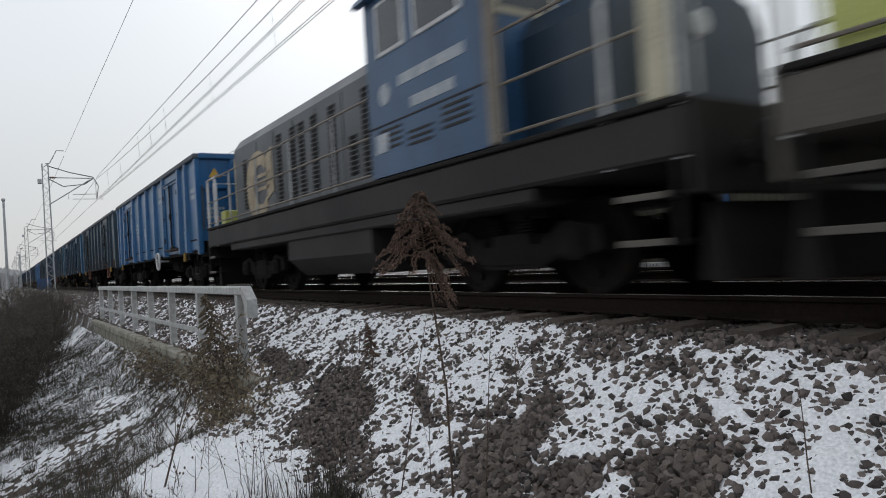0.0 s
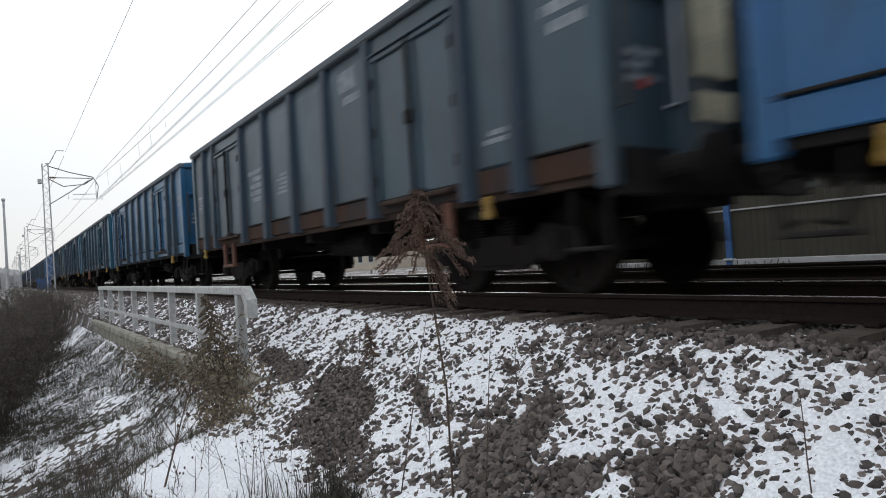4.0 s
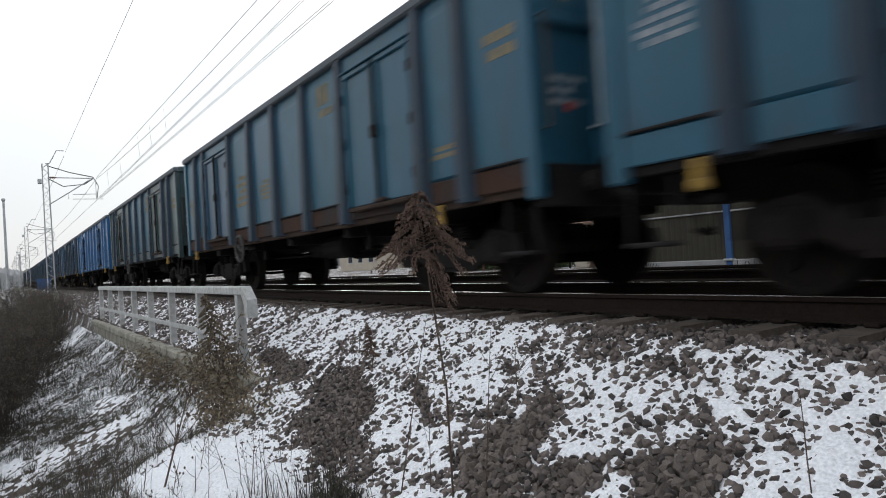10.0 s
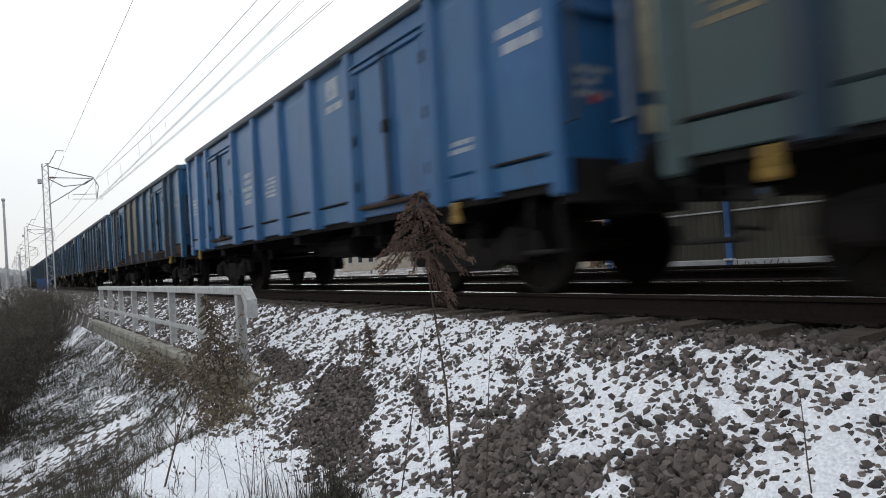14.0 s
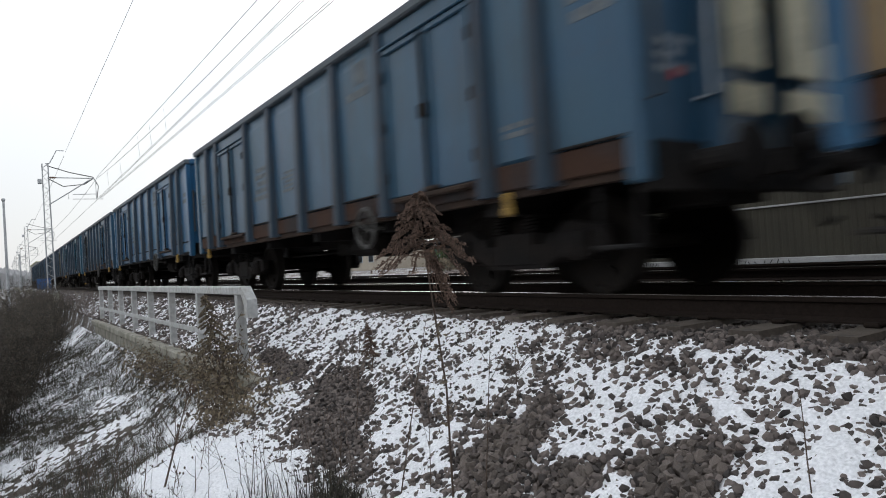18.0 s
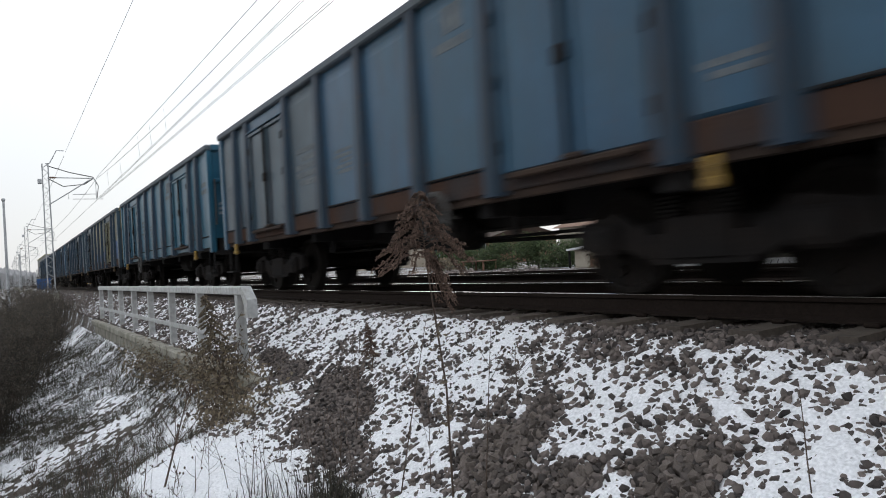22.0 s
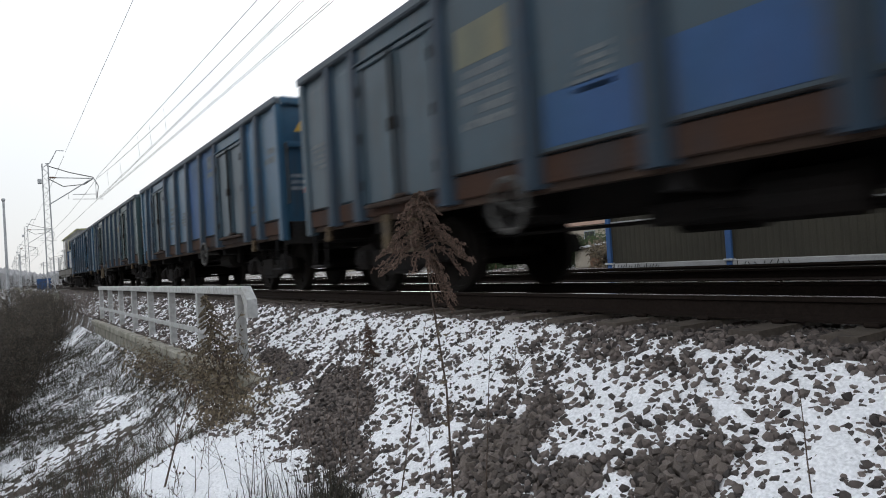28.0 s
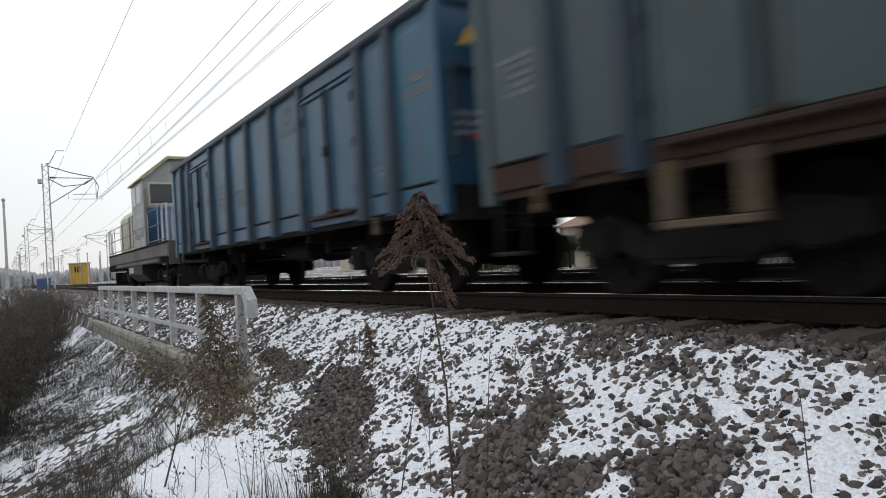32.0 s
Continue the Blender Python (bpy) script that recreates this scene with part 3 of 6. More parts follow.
# ---- tracks ----
def track(name, cx, y0, y1, label, sleepers_to):
    t = thing(name, pose(cx, 0, 0), label, "railway track", kind="structure")
    prof = [(-0.075, -0.172), (0.075, -0.172), (0.075, -0.16), (0.012, -0.135), (0.012, -0.045), (0.036, -0.035), (0.036, -0.004), (-0.036, -0.004), (-0.036, -0.035), (-0.012, -0.045), (-0.012, -0.135), (-0.075, -0.16)]
    for s in (-1, 1):
        r = part("rail", Shape().prism([(p + s * 0.7535, q) for p, q in prof], 1, y0, y1), M_RAIL, t, "rust-brown steel rail")
        part("running_surface", Shape().box(s * 0.7535 - 0.024, s * 0.7535 + 0.024, y0, y1, -0.004, 0.0), M_RAILTOP, r, "bright polished rail head")
    end = [(-0.15, -0.4), (0.15, -0.4), (0.105, -0.185), (-0.105, -0.185)]
    sl = Shape().add([(x, y, z) for x in (-1.3, 1.3) for y, z in end], [(0, 1, 5, 4), (1, 2, 6, 5), (2, 3, 7, 6), (3, 0, 4, 7), (3, 2, 1, 0), (4, 5, 6, 7)]).mesh("sleeper")
    clip = Shape()
    for s in (-1, 1):
        for e in (-0.11, 0.11):
            clip.soft(s * 0.7535 + e - 0.03, s * 0.7535 + e + 0.03, -0.05, 0.05, -0.187, -0.15)
    clip = clip.mesh("rail_clip")
    y = 3.77 - 0.6 * 9
    while y < sleepers_to:
        b = part("sleeper", sl, M_SLEEPER, t, at=pose(0, y, 0))
        if y < 12:
            part("rail_clip", clip, M_RAIL, b)
        y += 0.6
    return t


track("near_track", C1, -40, 700, "railway track with dark stained concrete sleepers", 62)
track("far_track", C2, -40, 700, "second railway track with bright worn rail heads", 26)


# ---- culvert headwall and railing ----
head = thing("culvert_headwall", pose(0, 0, 0), "mossy weathered concrete culvert headwall beside the ballast", "headwall", kind="structure")
part("wall_body", Shape().soft(2.40, 2.66, 7.9, 24.6, -2.2, -1.02, 0.02), M_CONCRETE, head)
part("coping", Shape().soft(2.33, 2.76, 7.75, 24.7, -1.02, -0.86, 0.025), M_CONCRETE, head, "chipped pale concrete coping")
part("end_block", Shape().soft(2.36, 2.8, 7.45, 7.9, -1.6, -0.98, 0.03), M_CONCRETE, head)
railing = thing("railing", pose(2.56, 0, 0), "grey-white painted steel railing on the concrete headwall", "railing")
POST_Y = [8.72 + 2.14 * i for i in range(8)]
post = Shape().prism([(-0.055, -0.05), (0.055, -0.05), (0.055, -0.035), (-0.04, -0.035), (-0.04, 0.06), (-0.055, 0.06)], 2, -0.87, 0.12).mesh("post")
foot = Shape().soft(-0.09, 0.09, -0.09, 0.09, -0.87, -0.85, 0.005).mesh("foot_plate")
for y in POST_Y:
    p = part("post", post, M_RAILING, railing, at=pose(0, y, 0))
    part("foot_plate", foot, M_RAILING, p)
part("top_rail", Shape().soft(-0.065, 0.065, 8.45, 23.9, 0.115, 0.225, 0.012), M_RAILING, railing)
part("end_drop", Shape().add([(x, y, z) for x in (-0.065, 0.065) for y, z in ((8.449, 0.225), (8.449, 0.115), (8.36, 0.0), (8.36, -0.17), (8.22, -0.17), (8.22, 0.06))],
                            [(0, 1, 2, 5), (2, 3, 4, 5), (11, 8, 7, 6), (11, 10, 9, 8), (0, 6, 7, 1), (1, 7, 8, 2), (2, 8, 9, 3), (3, 9, 10, 4), (4, 10, 11, 5), (5, 11, 6, 0)]), M_RAILING, railing)
part("middle_rail", Shape().soft(-0.075, -0.056, 8.6, 23.8, -0.5, -0.42, 0.006), M_RAILING, railing)


# ---- dry plants ----
def leaf_quads(shape, centre, reach, n, size, rnd):
    """Curled withered leaves round a centre."""
    for _ in range(n):
        c = Vector((rnd.gauss(0, reach[0]), rnd.gauss(0, reach[1]), rnd.gauss(0, reach[2]))) + Vector(centre)
        a = Vector((rnd.gauss(0, 1), rnd.gauss(0, 1), rnd.gauss(0, 1))).normalized()
        b = a.orthogonal().normalized()
        s = size * rnd.uniform(0.5, 1.4)
        up = a.cross(b) * s * 0.35
        shape.add([c - a * s, c - b * s * 0.5 + up, c + a * s, c + b * s * 0.5 + up], [(0, 1, 2), (0, 2, 3)])


def tufts(shape, path, n, size, spread_, rnd):
    """Small seed tufts along a drooping branch."""
    for _ in range(n):
        t = rnd.uniform(0.12, 1) * (len(path) - 1)
        i = min(int(t), len(path) - 2)
        c = path[i].lerp(path[i + 1], t - i) + Vector((rnd.gauss(0, spread_), rnd.gauss(0, spread_), abs(rnd.gauss(0, spread_))))
        s = size * rnd.uniform(0.6, 1.3)
        d = [Vector((rnd.gauss(0, 1), rnd.gauss(0, 1), rnd.gauss(0, 1))).normalized() * s for _ in range(3)]
        shape.add([c + d[0], c + d[1], c + d[2], c - (d[0] + d[1] + d[2]) * 0.6], [(0, 1, 2), (0, 3, 1), (1, 3, 2), (2, 3, 0)])


def goldenrod(name, foot_at, top, height, width, levels, seed, label, tuft=0.0045, material=None, hang=0, facing=-0.56):
    """A dead goldenrod: a stalk and arching plumes of seed tufts, widest below and mostly to two sides, some hanging down."""
    rnd = random.Random(seed)
    base, tip = Vector(foot_at), Vector(top)
    t = thing(name, pose(*base), label, "dry weed")
    axis = tip - base
    stalk = [Vector((0, 0, -0.05)), axis * 0.4 + Vector((0.03, -0.02, 0)), axis * 0.75 + Vector((0.01, 0.0, 0)), axis]
    part("stalk", Shape().tube(stalk, [0.008, 0.006, 0.005, 0.002], 6), M_TWIG, t)
    plumes = []
    lean = axis / axis.z
    for k in range(levels):
        u = (k + 0.5) / levels
        reach = width * (0.1 + 0.9 * u) * rnd.uniform(0.78, 1.08)
        az = facing + (3.14 if k % 2 else 0.0) + rnd.gauss(0, 0.75) if k % 3 else rnd.uniform(0, 6.28)
        plumes.append((axis - lean * height * 0.74 * u, az, reach, reach * rnd.uniform(0.08, 0.16), reach * rnd.uniform(0.26, 0.46)))
    for k in range(hang):
        plumes.append((axis - lean * height * rnd.uniform(0.68, 0.85), -0.6 + rnd.uniform(-0.6, 0.6), 0.16 * rnd.uniform(0.3, 1.1), 0.02, 0.25 * rnd.uniform(0.7, 1.15)))
    for start, az, reach, up, droop in plumes:
        d = Vector((math.cos(az), math.sin(az), 0))
        side = Vector((-d.y, d.x, 0))
        path = [start + d * reach * q + Vector((0, 0, up * math.sin(3.14 * min(q * 1.3, 1)) - droop * q * q)) for q in (0, 0.2, 0.4, 0.6, 0.8, 1.0)]
        s = Shape().tube(path, [0.0022, 0.002, 0.0018, 0.0015, 0.0012, 0.001], 4)
        tufts(s, path, int(40 + 260 * reach / width), tuft, tuft * 0.5, rnd)
        for q in range(1, 6):
            for e in (-1, 1):
                o = path[q].lerp(path[q - 1], rnd.uniform(0, 0.7))
                dd = (d * 0.9 + side * e * rnd.uniform(0.35, 0.8)) * (0.012 + reach * rnd.uniform(0.05, 0.1))
                sub = [o, o + dd * 0.6 + Vector((0, 0, 0.006)), o + dd + Vector((0, 0, -0.6 * dd.length))]
                s.tube(sub, 0.001, 3)
                tufts(s, sub, 22, tuft * 0.9, tuft * 0.55, rnd)
        part("plume", s, material or M_PLUME, t)
    for k in range(14):
        s = Shape()
        leaf_quads(s, axis * (0.25 + 0.03 * k), (0.03, 0.03, 0.03), 3, 0.02, rnd)
        part("withered_leaf", s, M_LEAF, t)["kind"] = "stuff"
    return t


# the tall one before the train, one by the railing and a small one on the stones
goldenrod("goldenrod", (2.17, 3.32, -1.05), (1.83, 2.96, 0.77), 0.47, 0.33, 50, 1, "tall dead goldenrod with drooping brown seed plumes", 0.0047, None, 13)
goldenrod("goldenrod", (2.18, 8.3, -1.3), (2.12, 8.75, 0.14), 0.95, 0.25, 46, 2, "withered brown goldenrod leaning on the railing", 0.0085, M_LEAF)
goldenrod("goldenrod", (2.95, 5.85, -0.68), (3.0, 5.95, -0.2), 0.4, 0.09, 22, 3, "small withered goldenrod on the snowy stones", 0.006)


def weed(name, foot_at, height, lean, seed, heads, label, r=0.004):
    """A dead branching stalk, with or without round seed heads."""
    rnd = random.Random(seed)
    t = thing(name, pose(*foot_at), label, "dry weed")
    top = Vector((lean[0], lean[1], height))
    stalk = [Vector((0, 0, -0.05)), top * 0.35 + Vector((0.01, 0.01, 0)), top * 0.7, top]
    part("stalk", Shape().tube(stalk, [r, r * 0.85, r * 0.6, r * 0.3], 5), M_TWIG, t)
    for k in range(heads):
        u = rnd.uniform(0.35, 0.95)
        o = top * u
        az = rnd.uniform(0, 6.28)
        ln = height * (1.05 - u) * rnd.uniform(0.4, 0.8)
        e = o + Vector((math.cos(az) * ln * 0.7, math.sin(az) * ln * 0.7, ln * rnd.uniform(0.5, 0.9)))
        s = Shape().tube([o, o.lerp(e, 0.5) + Vector((0, 0, -0.01)), e], [r * 0.5, r * 0.4, r * 0.3], 4)
        q = min(1.0, r * 170)
        s.lathe([(-0.012 * q, 0.003 * q), (-0.004 * q, 0.010 * q), (0.008 * q, 0.011 * q), (0.017 * q, 0.004 * q)], e, 2, 6)
        part("twig", s, M_TWIG, t)
    return t


def on_ground(x, y):
    return (x, y, float(ground_z(x, y)))


weed("dry_stalk", on_ground(2.8, 1.51), 0.5, (0.11, 0.09), 34, 0, "single upright dead stalk over the snowy stones")
weed("dry_stalk", on_ground(2.25, 3.11), 0.95, (0.21, 0.12), 35, 6, "tall thin dead stalk with a few twigs")
weed("dry_stalk", on_ground(2.94, 3.61), 0.46, (0.06, 0.05), 36, 22, "small fan of bare dead twigs on the snowy stones", 0.003)
weed("dry_stalk", on_ground(2.3, 4.9), 0.85, (0.14, 0.08), 37, 26, "reddish-brown dead branching weed on the stones", 0.004)
weed("dry_stalk", on_ground(2.03, 4.1), 0.6, (0.1, 0.19), 38, 8, "thin dead branching stalk on the stones", 0.003)
weed("dry_stalk", on_ground(2.03, 3.74), 1.13, (0.35, 0.09), 41, 3, "tall thin dead stalk leaning over the stones", 0.005)
weed("dry_stalk", on_ground(2.12, 3.5), 0.8, (0.1, 0.1), 42, 5, "thin dead branching stalk on the stones", 0.003)
weed("sapling", on_ground(0.93, 5.53), 0.8, (0.3, 0.12), 31, 13, "bare dead sapling with upswept twigs in the snow", 0.0085)
for k, (x, y, h, lx, ly, n) in enumerate(((1.05, 5.42, 0.36, -0.04, 0.11, 7), (0.81, 5.65, 0.34, 0.08, 0.08, 6), (0.95, 5.3, 0.3, 0.1, 0.05, 8), (1.1, 5.2, 0.28, 0.05, 0.1, 6), (0.7, 5.5, 0.33, 0.0, 0.1, 5))):
    weed("seedhead_weed", on_ground(x, y), h, (lx, ly), 43 + k, n // 2, "dead weed with dark round seed heads in the snow", 0.004)
for k in range(22):
    rr = random.Random(100 + k)
    weed("dry_stalk", on_ground(rr.uniform(1.3, 2.0), rr.uniform(4.0, 5.2)), rr.uniform(0.3, 0.55), (rr.uniform(-0.1, 0.1), rr.uniform(-0.02, 0.14)), 60 + k, rr.randint(0, 3), "thin dead stalk in the snow", 0.003)
for k in range(26):
    rr = random.Random(150 + k)
    weed("dry_stalk", on_ground(rr.uniform(-0.6, 1.3), rr.uniform(5.4, 11.5)), rr.uniform(0.25, 0.55), (rr.uniform(-0.1, 0.15), rr.uniform(-0.1, 0.1)), 90 + k, rr.randint(2, 8), "thin dead branching stalk on the bank", 0.003)

for k in range(44):
    rr = random.Random(400 + k)
    weed("dry_stalk", on_ground(rr.uniform(-0.3, 1.9), rr.uniform(4.6, 8.4)), rr.uniform(0.2, 0.6), (rr.uniform(-0.12, 0.16), rr.uniform(-0.1, 0.12)), 420 + k, rr.randint(3, 11), "thin dead branching stalk on the bank", 0.0026)


def blades(name, x, y, height, material, label, width=0.004):
    """Dry grass: bent blades of two pieces."""
    n = len(x)
    z = ground_z(x, y) - 0.01
    h, a, w = height * rng.uniform(0.4, 1.3, n), rng.uniform(0, 6.283, n), width * rng.uniform(0.6, 1.4, n)
    bend = rng.uniform(0.1, 0.8, n) * h
    c, s = np.cos(a), np.sin(a)
    V = np.stack([np.stack([x - s * w, y + c * w, z], -1), np.stack([x + s * w, y - c * w, z], -1),
                  np.stack([x + c * bend * 0.35 + s * w * 0.8, y + s * bend * 0.35 - c * w * 0.8, z + h * 0.6], -1),
                  np.stack([x + c * bend * 0.35 - s * w * 0.8, y + s * bend * 0.35 + c * w * 0.8, z + h * 0.6], -1),
                  np.stack([x + c * bend, y + s * bend, z + h * (0.95 - 0.3 * bend / h)], -1)], 1).reshape(-1, 3)
    k = (np.arange(n) * 5)[:, None]
    F = (k + np.array((0, 1, 2, 3))).tolist() + (k + np.array((3, 2, 4))).tolist()
    return single(name, fast_mesh(name, V, F), material, label, "grass", kind="stuff")


def bank_spots(n):
    """Places on the bank below the headwall, in tussocks, none in the snowy hollow."""
    x, y = rng.uniform(-2.5, 2.33, n * 5), 4.0 + 22 * rng.uniform(0, 1, n * 5) ** 1.5
    ok = ~((x > 1.9) & (y < 7.8)) & (hollow(x, y) > 0.95) & (lumps(x, y, 0.7, 51) + 0.35 * lumps(x, y, 0.2, 52) > 0.5)
    return x[ok][:n], y[ok][:n]


blades("dry_grass", *bank_spots(95000), 0.16, M_GRASS, "dead brown grass tussocks poking through the snow", 0.0023)
blades("dry_grass", rng.uniform(1.2, 1.95, 230), rng.uniform(3.6, 4.8, 230), 0.3, M_WIRY, "dead reed-like grass stems at the foot of the stones", 0.0025)


sx, sy = bank_spots(10000)
blades("wiry_stems", sx, sy, 0.34, M_WIRY, "thin dark wiry weed stems standing over the snowy bank", 0.0015)


def twiggy(name, at, size, n, seed, label, category="bush", leaves=0):
    """A bare bush: stems from the ground that fork into many thin twigs."""
    rnd = random.Random(seed)
    t = thing(name, pose(*at), label, category)
    stems, crown = Shape(), Shape()
    for k in range(n):
        az, out = rnd.uniform(0, 6.28), rnd.uniform(0.1, 0.55)
        h = size[2] * rnd.uniform(0.55, 1.0)
        o = Vector((rnd.gauss(0, size[0] * 0.35), rnd.gauss(0, size[1] * 0.35), -0.1))
        e = o + Vector((math.cos(az) * out * h * 0.7, math.sin(az) * out * h * 0.7, h))
        m = o.lerp(e, 0.5) + Vector((rnd.gauss(0, 0.05), rnd.gauss(0, 0.05), 0.05))
        stems.tube([o, m, e], [0.012, 0.008, 0.003], 4, cap=False)
        for _ in range(16):
            u = rnd.uniform(0.1, 1.0)
            p = o.lerp(m, u * 2) if u < 0.5 else m.lerp(e, u * 2 - 1)
            d = Vector((rnd.gauss(0, 1), rnd.gauss(0, 1), rnd.uniform(0.2, 1.6))).normalized() * h * rnd.uniform(0.1, 0.3)
            crown.tube([p, p + d * 0.5 + Vector((0, 0, 0.02)), p + d], [0.005, 0.004, 0.002], 3, cap=False)
            if leaves:
                leaf_quads(crown, p + d * 0.7, (0.08, 0.08, 0.08), leaves, 0.03, rnd)
    part("stem", stems, M_BUSH, t)
    part("crown", crown, M_BUSH, t)
    return t


for k, (x, y, w, h) in enumerate([(-1.5, 11.0, 1.0, 2.0), (-1.9, 13.0, 1.2, 2.6), (-1.0, 13.4, 0.8, 1.7), (-1.1, 15.5, 1.2, 2.6), (-0.5, 16.0, 0.8, 1.9), (-0.35, 18.5, 1.1, 2.4), (-1.6, 17.0, 1.6, 2.9), (0.1, 20.0, 0.9, 2.0), (0.1, 23, 1.3, 2.6), (0.7, 24.5, 0.9, 1.9), (-0.6, 26, 1.8, 2.9), (1.2, 29, 1.3, 2.4), (-1.5, 22, 2.0, 2.9), (0.2, 34, 2.2, 2.9), (1.4, 36, 1.5, 2.5), (-1.8, 31, 2.2, 2.9)]):
    twiggy("bare_bush", (x, y, float(ground_z(x, y))), (w, w, h), 80, 200 + k, "dense bare brown bush on the ditch bank", leaves=4)


def vine(name, at, reach, n, seed, label):
    """A mat of withered climbing leaves over tangled stems."""
    rnd = random.Random(seed)
    t = thing(name, pose(*at), label, "climbing plant")
    tangle = Shape()
    for _ in range(40):
        a = Vector([rnd.gauss(0, r) for r in reach])
        b = Vector([rnd.gauss(0, r) for r in reach])
        tangle.tube([a, a.lerp(b, 0.5) + Vector((0, 0, -0.06)), b], 0.004, 3, cap=False)
    part("tangle", tangle, M_TWIG, t)
    for _ in range(6):
        s = Shape()
        leaf_quads(s, [rnd.gauss(0, r * 0.6) for r in reach], [r * 0.75 for r in reach], n // 6, 0.032, rnd)
        part("leaf_clump", s, M_LEAF, t)["kind"] = "stuff"
    return t


vine("withered_vine", (2.14, 7.5, -1.2), (0.21, 0.56, 0.3), 4400, 5, "mat of withered brown vine over the end of the headwall")
vine("withered_vine", (2.3, 9.7, -0.98), (0.12, 0.7, 0.13), 900, 6, "withered brown vine creeping over the concrete coping")
vine("withered_vine", (2.15, 12.3, -1.22), (0.16, 0.9, 0.2), 1100, 7, "withered brown vine hanging on the headwall")
vine("withered_vine", (2.25, 8.5, -0.8), (0.12, 0.34, 0.28), 700, 8, "withered brown vine climbing the railing")


# ---- masts, wires ----
def lattice_mast(name, x, y, z0, z1, w, label, reach=None, arm=True):
    t = thing(name, pose(x, y, 0), label, "catenary mast", group="catenary masts along the track")
    h = w / 2
    for sx, sy in product((-1, 1), repeat=2):
        part("leg", Shape().tube([(sx * h, sy * h, z0), (sx * h * 0.8, sy * h * 0.8, z1)], 0.03, 5), M_GALV, t)
    n = max(4, int((z1 - z0) / 0.27))
    for sx, sy, ex, ey in ((-1, -1, 1, -1), (-1, 1, 1, 1), (-1, -1, -1, 1), (1, -1, 1, 1)):
        zig = []
        for k in range(n):
            a, f0 = z0 + (z1 - z0) * k / n, 1 - 0.2 * k / n
            p, q = ((sx, sy), (ex, ey)) if k % 2 else ((ex, ey), (sx, sy))
            zig.append((p[0] * h * f0, p[1] * h * f0, a))
        part("lacing", Shape().tube(zig + [(q[0] * h * 0.8, q[1] * h * 0.8, z1)], 0.014, 4), M_GALV, t)
    part("foot", Shape().soft(-w * 0.9, w * 0.9, -w * 0.9, w * 0.9, z0 - 0.5, z0 + 0.08), M_CONCRETE, t, "concrete mast footing")
    if arm:
        dx = reach
        s = Shape().tube([(0.1, 0, 7.0), (dx, 0, 6.98)], 0.03, 6).tube([(0.1, 0, 5.3), (dx - 0.2, 0, 6.9)], 0.035, 6)
        part("cantilever", s, M_GALV, t)
        part("steady_arm", Shape().tube([(0.9 * dx - 0.95, 0, 5.95), (dx + 0.1, 0, 5.98)], 0.022, 6).tube([(0.9 * dx - 0.95, 0, 5.65), (dx + 0.1, 0, 5.66), (dx + 0.5, 0, 5.66)], 0.02, 6).tube([(dx + 0.1, 0, 5.66), (dx + 0.1, 0, 6.9)], 0.02, 5).tube([(dx * 0.45, 0, 5.95), (dx * 0.45, 0, 5.65)], 0.015, 5), M_GALV, t)
        part("insulator", Shape().lathe([(0, 0.03)] + [(0.06 + 0.05 * i, 0.075 if i % 2 else 0.04) for i in range(7)] + [(0.42, 0.03)], (0.15, 0, 7.0), 0, 10), M_INSUL, t, "brown ribbed insulator")
        part("jumper", Shape().tube([(0.1, 0.1, 7.75), (dx * 0.5, 0.1, 7.35), (dx, 0, 7.05)], 0.03, 5).tube([(0.1, 0, 6.95), (dx * 0.35, 0, 6.45), (dx * 0.8, 0, 6.6), (dx, 0, 7.0)], 0.028, 5).tube([(dx, 0.05, 7.0), (dx + 0.25, 0.05, 6.5), (dx + 0.15, 0.05, 5.75)], 0.025, 5), M_WIRE, t)
    part("switch_box", Shape().soft(-w * 1.1, -w * 0.55, -0.12, 0.12, z1 - 1.25, z1 - 0.95, 0.02), M_GALV, t, "small grey switch box")
    part("top_arm", Shape().tube([(0, 0, z1), (0.25, 0, z1 + 0.05), (0.65, 0, z1 + 0.85), (1.05, 0, z1 + 0.85)], 0.03, 6), M_GALV, t)
    return t


lattice_mast("catenary_mast", 2.42, 47.5, -0.3, 7.85, 0.4, "grey lattice steel catenary mast with a cantilever over the track", 2.65)
for y in (93, 139, 186, 234):
    lattice_mast("catenary_mast", 2.42, y, -0.2, 7.4, 0.4, "grey steel catenary mast further along the track", 2.65)
for y in (62, 108, 155, 200, 250):
    lattice_mast("catenary_mast", 12.9, y, -0.3, 7.2, 0.4, "grey steel catenary mast beyond the second track", -2.9)


def wire(name, pts, r, label):
    return single(name, Shape().tube(pts, r, 5, cap=False), M_WIRE, label, "overhead wire", group="overhead wires")


def sag(x, z0, low, y0=-12.0, y1=47.5, z1=None):
    z1 = z0 if z1 is None else z1
    return [(x, y0 + (y1 - y0) * k / 24, z0 + (z1 - z0) * k / 24 - low * 4 * (k / 24) * (1 - k / 24)) for k in range(25)]


